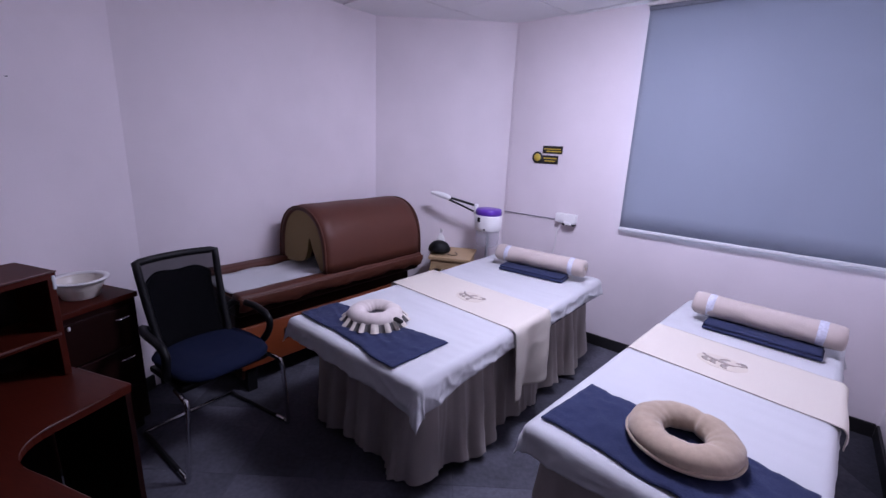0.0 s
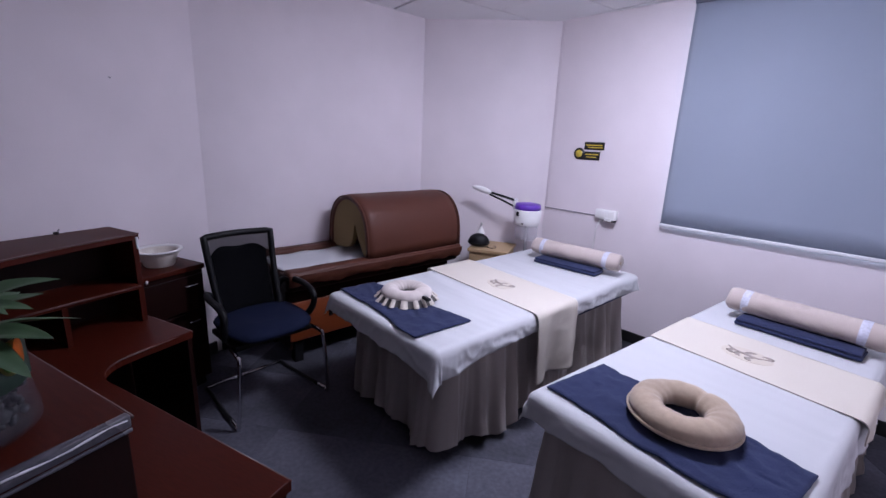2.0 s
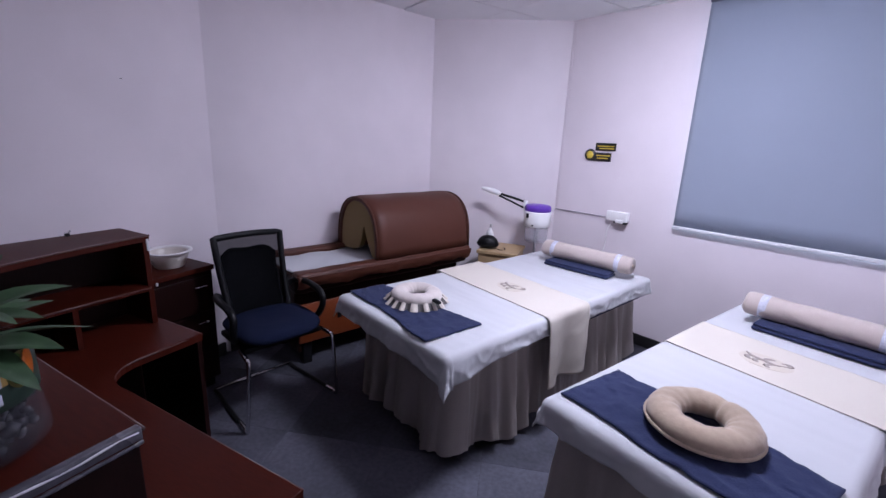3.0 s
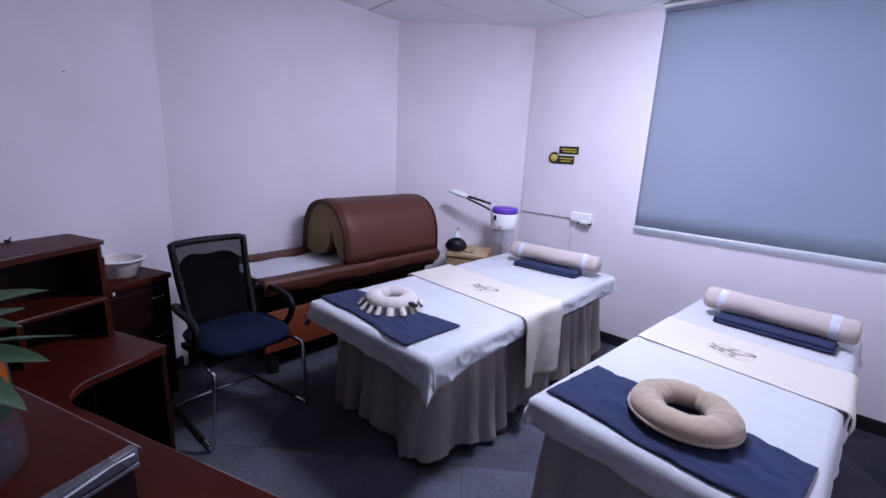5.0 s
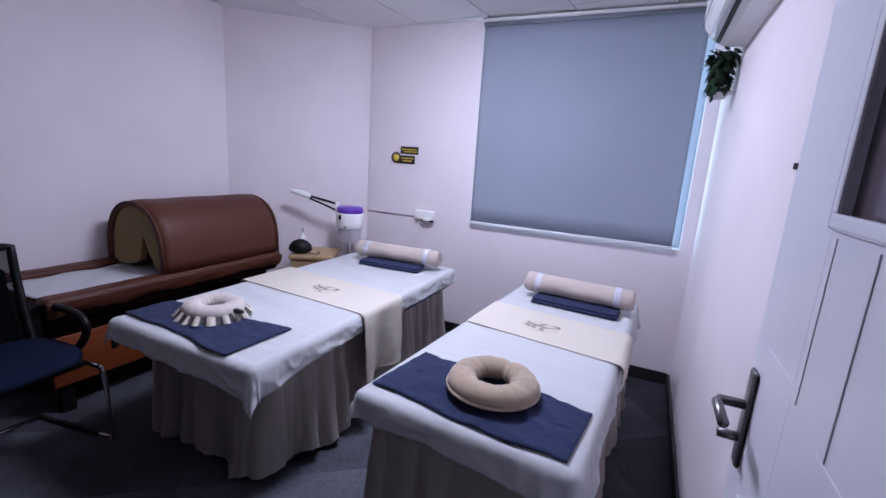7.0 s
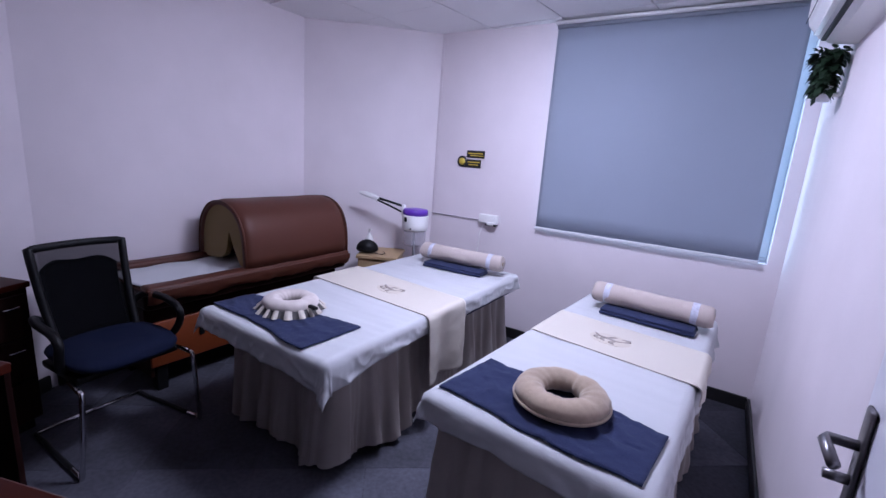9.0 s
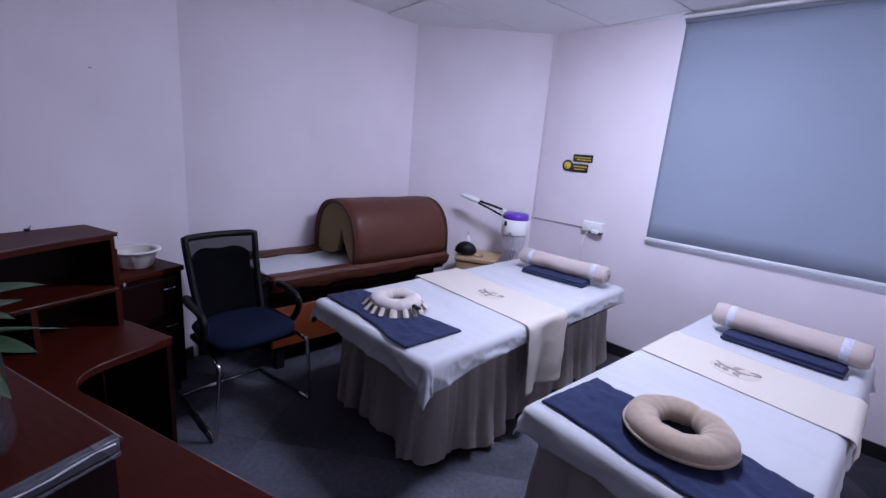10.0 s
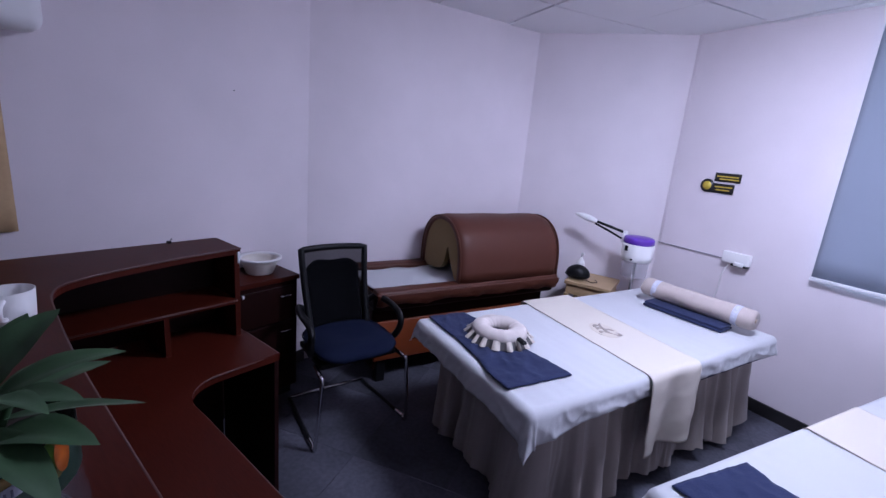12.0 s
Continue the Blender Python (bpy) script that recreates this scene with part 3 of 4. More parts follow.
# ---- brown treatment bed with its dome ----
spa = tagged(empty("dome_treatment_bed", -1.635, 2.98, 0), "brown leatherette treatment bed with a half-round heat dome", "treatment bed")
BY0, BY1 = -0.655, 0.797
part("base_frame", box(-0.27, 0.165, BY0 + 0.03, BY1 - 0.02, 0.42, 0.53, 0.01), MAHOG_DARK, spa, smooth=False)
for sy in (-0.55, 0.70):
    for sx in (-0.23, 0.13):
        part("leg", box(sx - 0.03, sx + 0.03, sy - 0.03, sy + 0.03, 0, 0.42, 0.004), BLACK, spa, smooth=False)
# mattress sides use a dark tone to paint the shade below the rails
part("mattress", box(-0.30, 0.262, BY0, BY1, 0.53, 0.632, 0.025, seg=4), MAHOG_DARK, spa, "leatherette sides coloured dark for the shade under the rails")
part("side_board", box(0.168, 0.190, BY0 + 0.04, BY1 - 0.05, 0.165, 0.43, 0.005), ORANGE, spa, "orange varnished side board under the bed")
# unseen dark board added to darken the gap below the bed's end
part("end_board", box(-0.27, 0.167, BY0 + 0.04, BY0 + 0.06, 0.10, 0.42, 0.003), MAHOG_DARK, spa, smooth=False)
part("strap", box(0.192, 0.199, -0.345, -0.315, 0.29, 0.36, 0.003), BLACK, spa, "short black strap on the side board")
part("padded_top", box(-0.21, 0.21, BY0 + 0.01, BY1 - 0.01, 0.6322, 0.636, 0.0015), LEATHER, spa)


def side_bolster(x0, x1, z0, z1):
    """A padded rail along the bed, a little lumpy."""
    bm = box(x0, x1, BY0, BY1, z0, z1, 0.022, seg=4)
    bmesh.ops.subdivide_edges(bm, edges=[e for e in bm.edges if abs(e.verts[0].co.y - e.verts[1].co.y) > 0.5], cuts=40)
    for v in bm.verts:
        if v.co.z > z0 + 0.02:
            v.co.z += 0.005 * noise.noise((v.co.x * 4, v.co.y * 7, 1.0))
        v.co.x += 0.004 * noise.noise((v.co.z * 5, v.co.y * 8, 4.0))
    part("side_bolster", bm, LEATHER, spa)


side_bolster(-0.305, -0.20, 0.632, 0.690)
side_bolster(0.20, 0.300, 0.632, 0.672)


def apron(u, v):
    y = BY0 + (BY1 - BY0) * u
    hang = 0.075 + 0.018 * noise.noise((u * 7, 2.0, 0.0)) + 0.012 * noise.noise((u * 19, 5.0, 0.0))
    z = 0.652 - hang * v
    return (0.306 + 0.012 * math.sin(v * 2.2) - 0.030 * v + 0.012 * v * noise.noise((u * 14, v * 2, 3.0)), y, z)


part("apron", grid_sheet(apron, 110, 10, 0.004), LEATHER, spa, "loose brown leatherette apron along the edge")
# dome: a half-round shell with padded rims
R0, R1, DH, ZD = 0.283, 0.238, 0.415, 0.668
Y0, Y1 = -0.08, 0.79


def arch_pt(a, w, h, y):
    return (w * math.cos(a) * (1 + 0.05 * math.sin(a) ** 2), y, ZD + h * max(0.0, math.sin(a)) ** 0.66)


bm = bmesh.new()
n, m = 48, 18
rows = []
for i in range(n + 1):
    a = math.pi * i / n
    ring = []
    for k in range(m + 1):
        y = Y0 + (Y1 - Y0) * k / m
        pinch = 0.016 * (max(0.0, 1 - k / 1.2) ** 2 + max(0.0, 1 - (m - k) / 1.2) ** 2)
        sag = 0.004 * noise.noise((math.cos(a) * 2.5, y * 4, 6.0))
        ring.append(bm.verts.new(arch_pt(a, R0 - pinch + sag, DH - pinch + sag, y)))
    for k in range(m, -1, -1):
        y = Y0 + (Y1 - Y0) * k / m
        ring.append(bm.verts.new(arch_pt(a, R1, DH - 0.036, y)))
    rows.append(ring)
q = len(rows[0])
for i in range(n):
    for k in range(q):
        bm.faces.new((rows[i][k], rows[i + 1][k], rows[i + 1][(k + 1) % q], rows[i][(k + 1) % q]))
bm.faces.new(rows[0])
bm.faces.new(rows[-1][::-1])
dome = part("dome", bm, LEATHER, spa, "half-round dome covered in brown leatherette")
for y in (Y0, Y1):
    part("rim_piping", tube([arch_pt(math.pi * i / 48, R0 - 0.010, DH - 0.010, y) for i in range(49)], 0.006, seg=8), LEATHER, dome)
# plush end flaps with a split opening
inner = [arch_pt(math.pi * i / 40, R1 + 0.003, DH - 0.033, 0) for i in range(41)]


def flap(pts, y0, y1, puff=0.0):
    """A padded sheet with the outline pts (x, z); puff bulges its face outward."""
    one = bmesh.new()
    lo = [one.verts.new((x, y0, z)) for x, z in pts]
    hi = [one.verts.new((x, y1, z)) for x, z in pts]
    k = len(pts)
    one.faces.new(hi)
    for i in range(k):
        one.faces.new((lo[i], lo[(i + 1) % k], hi[(i + 1) % k], hi[i]))
    front = one.faces.new(lo[::-1])
    if puff:
        bmesh.ops.inset_individual(one, faces=[front], thickness=0.012, depth=puff)
        bmesh.ops.triangulate(one, faces=[front])
    return one


split = 15
right = [(p[0], p[2]) for p in inner[:split + 1]] + [(0.080, 0.880), (0.090, 0.845), (0.118, 0.785), (0.155, 0.725), (0.188, 0.676)]
left = [(p[0], p[2]) for p in inner[split:]] + [(-0.235, 0.672), (-0.16, 0.676), (-0.075, 0.682), (-0.02, 0.695), (0.020, 0.722), (0.042, 0.765), (0.054, 0.81), (0.062, 0.85), (0.080, 0.880)]
part("end_flap", flap(right, Y0 + 0.012, Y0 + 0.05, 0.008), OLIVE, dome, "mustard plush flap", smooth=False)
part("end_flap", flap(left, Y0 + 0.012, Y0 + 0.05, 0.008), OLIVE, dome, "mustard plush flap", smooth=False)
part("far_end_panel", flap([(p[0], p[2]) for p in inner], Y1 - 0.05, Y1 - 0.012), OLIVE, dome, smooth=False)


def spa_towel(u, v):
    x = -1.825 + 0.375 * v + 0.012 * noise.noise((u * 5, v * 2, 8.0))
    y = 2.345 + 0.915 * u
    return (x + 0.006 * math.sin(u * 17), y, 0.648 + 0.024 * max(0, abs(v - 0.5) * 2 - 0.75) * 2 + 0.003 * math.sin(u * 23 + v * 9))


tagged(part("bed_towel", grid_sheet(spa_towel, 40, 14, 0.004), SHEET), "white towel laid along the brown treatment bed", "towel")

# ---- desk, set at a slant ----
DESK = empty("reception_desk", 0.0, 1.30, 0.0, 21.2)
tagged(DESK, "L-shaped dark mahogany desk with a raised shelf tier", "desk")
ZT, ZU = 0.757, 1.105


def fillet(cx, cy, r, a0, a1, n=8):
    return [(cx + r * math.cos(radians(a0 + (a1 - a0) * k / n)), cy + r * math.sin(radians(a0 + (a1 - a0) * k / n))) for k in range(n + 1)]


# lower worktop: near wing along u, far wing along v
U0, U1, V0, V1 = -0.875, 0.410, -0.36, 0.555
work = [(U0, V0 + 0.02), (U1, V0 + 0.02), (U1, 0.200)] + [(-0.25, 0.215)] + fillet(-0.33, 0.335, 0.12, 270, 180) + [(-0.452, V1), (U0, V1)]
part("worktop", prism(work, ZT - 0.028, ZT, None, 0.003), MAHOG, DESK, "polished mahogany worktop with a curved inner edge", smooth=False)
# upper tier: one L-shaped board whose inner edge sweeps round the corner
ZH, ZM = ZU, 0.912
UT = 0.432
SWEEP = [(q.x, q.y) for q in smooth_path([(-0.682, 0.535, 0), (-0.668, 0.40, 0), (-0.640, 0.24, 0), (-0.600, 0.09, 0), (-0.556, 0.005, 0), (-0.485, -0.035, 0), (-0.38, -0.050, 0), (-0.20, -0.066, 0), (0.0, -0.078, 0), (UT, -0.094, 0)], 5)]
part("upper_board", prism([(U0, V0), (UT, V0)] + SWEEP[::-1] + [(U0, 0.535)], ZU - 0.024, ZU, None, 0.003), MAHOG, DESK, "raised mahogany board with a swept inner edge", smooth=False)
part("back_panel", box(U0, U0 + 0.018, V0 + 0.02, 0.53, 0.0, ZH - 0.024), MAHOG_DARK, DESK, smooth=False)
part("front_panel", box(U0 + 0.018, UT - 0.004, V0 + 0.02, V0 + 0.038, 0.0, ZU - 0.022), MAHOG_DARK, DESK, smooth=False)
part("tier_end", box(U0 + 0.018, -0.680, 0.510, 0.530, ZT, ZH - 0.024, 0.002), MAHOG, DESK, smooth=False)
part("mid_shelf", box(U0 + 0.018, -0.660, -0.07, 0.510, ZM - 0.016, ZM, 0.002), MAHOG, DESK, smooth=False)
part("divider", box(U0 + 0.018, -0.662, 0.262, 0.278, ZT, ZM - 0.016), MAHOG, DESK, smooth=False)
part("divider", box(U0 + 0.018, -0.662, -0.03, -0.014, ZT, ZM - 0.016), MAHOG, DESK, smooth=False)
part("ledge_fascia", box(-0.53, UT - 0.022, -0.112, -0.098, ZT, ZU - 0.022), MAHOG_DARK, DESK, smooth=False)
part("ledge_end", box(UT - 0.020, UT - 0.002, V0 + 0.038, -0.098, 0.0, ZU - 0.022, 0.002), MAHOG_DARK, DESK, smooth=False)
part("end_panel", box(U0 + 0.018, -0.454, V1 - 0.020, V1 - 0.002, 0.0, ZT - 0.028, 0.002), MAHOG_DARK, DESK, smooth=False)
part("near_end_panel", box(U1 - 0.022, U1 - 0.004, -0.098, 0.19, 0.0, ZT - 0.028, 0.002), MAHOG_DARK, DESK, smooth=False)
EDGE = material("worn_tape", (0.10, 0.095, 0.115), 0.26, grain=55, vary=0.45, bump=0.25, stain=0.35, spec=0.8)
part("edge_tape", box(UT - 0.010, UT + 0.0030, V0, -0.095, ZU - 0.016, ZU + 0.0025, 0.002), EDGE, DESK, "worn pale tape along the ledge's edge")
part("edge_tape", box(UT - 0.004, UT + 0.0020, V0, -0.094, ZU - 0.0245, ZU - 0.0185, 0.0015), EDGE, DESK, "worn pale tape along the ledge's edge")
# thin pale tube paints the bright highlight along the glossy tape
part("tape_fold", tube([(UT + 0.0025 + 0.001 * math.sin(k * 2.1), V0 + 0.004 + (-0.104 - V0) * k / 12, ZU - 0.004 + 0.002 * math.sin(k * 1.3)) for k in range(13)], 0.0018, seg=6), material("tape_highlight_pale", (0.75, 0.75, 0.80), 0.15, grain=30), DESK, "pale line painted as the tape's highlight")
TRIM = material("pale_edge_band", (0.065, 0.022, 0.016), 0.4, grain=60, vary=0.3)
part("edge_band", tube([(x + 0.001, y + 0.001, ZU - 0.003) for x, y in SWEEP], 0.0032, seg=6), TRIM, DESK, "thin edge band, paler than the veneer")
part("edge_band", tube([(-0.660, 0.51, ZM - 0.004), (-0.660, -0.06, ZM - 0.004)], 0.0032, seg=6), TRIM, DESK, "thin edge band, paler than the veneer")
part("edge_band", tube([(x, y, ZT - 0.004) for x, y in [(-0.70, V1 + 0.001), (-0.455, V1 + 0.001)] + [(px + 0.001, py) for px, py in fillet(-0.33, 0.335, 0.12, 180, 270)] + [(-0.25, 0.2155), (U1, 0.2005)]], 0.003, seg=6), TRIM, DESK, "thin edge band, paler than the veneer")
part("hinge_cover", box(-0.684, -0.678, 0.522, 0.532, ZH - 0.060, ZH - 0.015, 0.002), ALU, DESK, "small white plastic edge piece")
part("hinge_cover", box(-0.657, -0.651, 0.524, 0.532, ZM - 0.003, ZM + 0.010, 0.002), ALU, DESK, "small white plastic edge piece")

clip = DESK.matrix_world @ Vector((-0.858, 0.36, ZH))
cl = tagged(empty("binder_clip", clip.x, clip.y, clip.z, 21), "small black clip lying on the desk's shelf board", "clip")
part("body", prism([(-0.008, -0.006), (0.008, -0.006), (0.005, 0.006), (-0.005, 0.006)], 0, 0.009), BLACK, cl, smooth=False)
part("wire", tube(smooth_path([(-0.004, 0.004, 0.008), (-0.003, 0.009, 0.017), (0.003, 0.009, 0.017), (0.004, 0.004, 0.008)], 4), 0.001, seg=6), STEEL, cl)

# side cabinet against the slanted wall
cab = tagged(empty("side_cabinet", -1.560, 1.915, 0, 22.0), "dark mahogany side cabinet standing by the wall", "cabinet")
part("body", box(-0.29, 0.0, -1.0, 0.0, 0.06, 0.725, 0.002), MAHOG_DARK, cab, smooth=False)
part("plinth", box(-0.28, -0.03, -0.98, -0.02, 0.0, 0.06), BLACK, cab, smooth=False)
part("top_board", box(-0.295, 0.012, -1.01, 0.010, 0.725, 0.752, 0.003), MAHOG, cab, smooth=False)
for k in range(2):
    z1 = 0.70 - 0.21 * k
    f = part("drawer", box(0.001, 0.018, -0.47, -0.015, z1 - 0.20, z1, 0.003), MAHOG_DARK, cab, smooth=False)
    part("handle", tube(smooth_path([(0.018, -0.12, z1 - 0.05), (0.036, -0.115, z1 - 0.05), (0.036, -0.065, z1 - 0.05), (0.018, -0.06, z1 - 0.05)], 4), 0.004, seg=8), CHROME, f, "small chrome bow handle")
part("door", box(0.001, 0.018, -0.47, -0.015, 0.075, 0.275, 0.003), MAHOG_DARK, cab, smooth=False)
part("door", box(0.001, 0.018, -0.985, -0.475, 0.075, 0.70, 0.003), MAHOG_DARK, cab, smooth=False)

basin = tagged(empty("wash_basin", -1.640, 1.727, 0.752), "white plastic wash basin on the side cabinet", "basin")
part("bowl", lathe([(0.0, 0.004), (0.064, 0.004), (0.068, 0.0), (0.072, 0.004), (0.088, 0.046), (0.093, 0.052), (0.098, 0.074), (0.100, 0.084), (0.096, 0.084), (0.092, 0.072), (0.068, 0.011), (0.0, 0.011)], 40), material("cream_plastic", (0.70, 0.65, 0.58), 0.35, grain=50, vary=0.03), basin)
part("rim", lathe([(0.097, 0.081), (0.113, 0.089), (0.118, 0.084), (0.118, 0.093), (0.098, 0.092), (0.094, 0.085)], 40), WHITE, basin, "white rolled rim")

# ---- visitor chair ----
chair = tagged(empty("office_chair", -1.222, 2.122, 0, 6), "black mesh-back visitor chair with a dark blue seat", "chair")
bm = bmesh.new()
n = 40
seat_o = []
for k in range(n):
    a = k / n * math.tau
    c, s = math.cos(a), math.sin(a)
    x = 0.235 * (abs(c) ** 0.55) * (1 if c > 0 else -1)
    y = 0.245 * (abs(s) ** 0.55) * (1 if s > 0 else -1)
    seat_o.append((x * 0.92, y * 0.93))
rings = []
for f, z in ((0.0, 0.478), (0.5, 0.476), (0.85, 0.468), (0.97, 0.456), (1.0, 0.444), (0.97, 0.428), (0.9, 0.42), (0.0, 0.42)):
    rings.append([bm.verts.new((x * f, y * f, z + 0.030 - (0.02 * max(0, x * f / 0.235) ** 2))) for x, y in seat_o] if f > 0 else [bm.verts.new((0, 0, z))])
for a, b in zip(rings, rings[1:]):
    for k in range(n):
        l = (k + 1) % n
        if len(a) == 1:
            bm.faces.new((a[0], b[k], b[l]))
        elif len(b) == 1:
            bm.faces.new((a[k], a[l], b[0]))
        else:
            bm.faces.new((a[k], a[l], b[l], b[k]))
part("seat", bm, CHAIRBLUE, chair, "padded dark blue fabric seat")


def back_at(y, t):
    """The back's middle surface; t from 0 at its foot to 1 at its top."""
    return (-0.160 - 0.122 * t - 0.016 * math.sin(t * 3.1) + 0.05 * (y / 0.22) ** 2, y * (0.84 + 0.11 * t), 0.47 + 0.450 * t)


edge = [back_at(-0.198, t / 10) for t in range(11)] + [back_at(y / 10 * 0.198, 1.0) for y in range(-9, 10)] + [back_at(0.198, t / 10) for t in range(10, -1, -1)] + [back_at(-y / 10 * 0.198, 0.0) for y in range(-9, 10)]
part("back_frame", tube(edge, 0.018, closed=True), BLACK, chair, "black plastic back frame")
MESH = material("black_mesh", (0.004, 0.004, 0.005), 0.9, grain=400, vary=0.3, bump=0.0, spec=0.08)
MESH.node_tree.nodes["Principled BSDF"].inputs["Alpha"].default_value = 0.80
part("back_mesh", grid_sheet(lambda u, v: back_at(-0.192 + 0.384 * u, v), 16, 16), MESH, chair, "thin black see-through mesh")


def pad_at(u, v):
    y = -0.175 + 0.35 * u
    t = 0.04 + (0.80 - 0.10 * abs(2 * u - 1) ** 3 + 0.02 * math.sin(u * 9)) * v
    q = back_at(y, t)
    return (q[0] - 0.022 - 0.012 * math.sin(v * 3.1), q[1], q[2])


PADBLACK = material("black_fabric", (0.007, 0.009, 0.015), 0.95, grain=300, vary=0.2, bump=0.2, spec=0.06)
part("back_pad", grid_sheet(pad_at, 18, 14, 0.014), PADBLACK, chair, "dark blue back pad behind the mesh")
for s in (-1, 1):
    y = 0.252 * s
    arm = smooth_path([(-0.185, 0.175 * s, 0.585), (-0.16, 0.225 * s, 0.628), (-0.05, y, 0.636), (0.07, y, 0.622), (0.115, y, 0.585), (0.105, y, 0.53), (0.07, 0.24 * s, 0.47), (0.02, 0.215 * s, 0.425)], 5)
    part("armrest", tube(arm, 0.018), BLACK, chair, "black curved plastic armrest")
    leg = smooth_path([(0.10, 0.225 * s, 0.405), (0.19, 0.235 * s, 0.40), (0.225, 0.238 * s, 0.36), (0.215, 0.262 * s, 0.03), (0.185, 0.262 * s, 0.012), (0.12, 0.258 * s, 0.011)], 6)
    part("front_leg", tube(leg, 0.011), CHROME, chair, "bent chrome tube leg")
    part("floor_runner", tube(smooth_path([(0.12, 0.258 * s, 0.011), (-0.10, 0.245 * s, 0.011), (-0.20, 0.235 * s, 0.011), (-0.285, 0.235 * s, 0.012)], 5), 0.011), BLACK, chair)
part("cross_bar", tube([(-0.285, -0.236, 0.014), (-0.285, 0.236, 0.014)], 0.010), CHROME, chair, "chrome bar between the runners")
part("seat_support", box(-0.17, 0.14, -0.215, 0.215, 0.395, 0.425, 0.006), BLACK, chair)

# ---- small table, steamer ----
tab = tagged(empty("bedside_table", -1.287, 4.105, 0, 28), "small pine bedside table beside the dome bed", "table")
part("tabletop", box(-0.17, 0.17, -0.19, 0.19, 0.595, 0.62, 0.003), PINE, tab, smooth=False)
part("apron", box(-0.155, 0.155, -0.175, 0.175, 0.52, 0.594), PINE, tab, smooth=False)
for sx in (-1, 1):
    for sy in (-1, 1):
        part("leg", box(sx * 0.145 - 0.018, sx * 0.145 + 0.018, sy * 0.165 - 0.018, sy * 0.165 + 0.018, 0, 0.52, 0.002), PINE, tab, smooth=False)

bag = tagged(empty("black_case", -1.346, 3.990, 0.62, 35), "rounded black case lying on the pine table", "case")
bm = bmesh.new()
bmesh.ops.create_uvsphere(bm, u_segments=28, v_segments=14, radius=1)
for v in bm.verts:
    z = v.co.z
    v.co = Vector((v.co.x * 0.092, v.co.y * 0.066, (z * 0.078 if z > 0 else z * 0.035) + 0.036))
part("shell", bm, BLACK, bag)
part("zip", tube([(0.093 * math.cos(k * math.tau / 40), 0.067 * math.sin(k * math.tau / 40), 0.036) for k in range(40)], 0.003, seg=6, closed=True), BLACK, bag)
part("cord", tube(smooth_path([(0.07, -0.03, 0.008), (0.12, -0.05, 0.005), (0.15, -0.01, 0.005), (0.13, 0.05, 0.005)], 6), 0.003, seg=6), BLACK, bag)

bot = tagged(empty("spray_bottle", -1.429, 4.100, 0.62), "translucent white pump bottle on the pine table", "bottle")
part("body", lathe([(0, 0), (0.033, 0), (0.036, 0.006), (0.036, 0.085), (0.026, 0.118), (0.013, 0.132), (0.013, 0.145), (0, 0.145)], 24), WHITE, bot)
part("pump", tube([(0, 0, 0.145), (0, 0, 0.178), (0.03, -0.012, 0.178)], 0.006), WHITE, bot)

st = tagged(empty("facial_steamer", -1.050, 4.240, 0.012), "white and purple facial steamer on a stand", "steamer")
part("base", lathe([(0, -0.012), (0.14, -0.012), (0.14, 0.02), (0.05, 0.045), (0.0, 0.05)], 28), WHITE, st)
part("pole", tube([(0, 0, 0.045), (0, 0, 0.825)], 0.012), STEEL, st)
JAR = bpy.data.materials.new("clear_jar")
JAR.use_nodes = True
g = JAR.node_tree.nodes["Principled BSDF"]
g.inputs["Base Color"].default_value = (0.62, 0.60, 0.66, 1)
g.inputs["Alpha"].default_value, g.inputs["Roughness"].default_value = 0.22, 0.08
part("glass_jar", lathe([(0.02, 0.690), (0.075, 0.692), (0.090, 0.705), (0.094, 0.74), (0.094, 0.825), (0.091, 0.825), (0.091, 0.74), (0.086, 0.708), (0.02, 0.694)], 32), JAR, st, "clear water jar")
head = part("body", lathe([(0, 0.825), (0.100, 0.825), (0.105, 0.830), (0.110, 0.87), (0.112, 0.944), (0.109, 0.950), (0, 0.950)], 40), WHITE, st, "round white housing")
part("lid", lathe([(0, 0.951), (0.102, 0.951), (0.107, 0.956), (0.105, 0.988), (0.097, 0.998), (0.05, 1.005), (0, 1.006)], 40), PURPLE, st, "purple lid")
part("switch", box(-0.026, -0.002, -0.116, -0.104, 0.900, 0.938, 0.003), BLACK, head)
part("knob", box(0.034, 0.046, -0.120, -0.104, 0.840, 0.852, 0.003), BLACK, head)
part("arm_joint", box(-0.125, -0.100, -0.045, 0.0, 0.935, 1.025, 0.008), WHITE, st, "white hinge block of the arm")
part("arm", tube([(-0.105, -0.028, 1.010), (-0.20, -0.090, 1.040), (-0.300, -0.155, 1.068)], 0.010), BLACK, st, "dark jointed steam arm")
part("arm_strut", tube([(-0.113, -0.048, 0.965), (-0.20, -0.105, 1.010), (-0.288, -0.160, 1.050)], 0.008), BLACK, st)
b = tube([(-0.285, -0.145, 1.060), (-0.308, -0.160, 1.070), (-0.340, -0.182, 1.082), (-0.380, -0.208, 1.094), (-0.420, -0.236, 1.103)], [0.014, 0.022, 0.025, 0.021, 0.010])
part("nozzle", b, WHITE, st, "white steam nozzle")

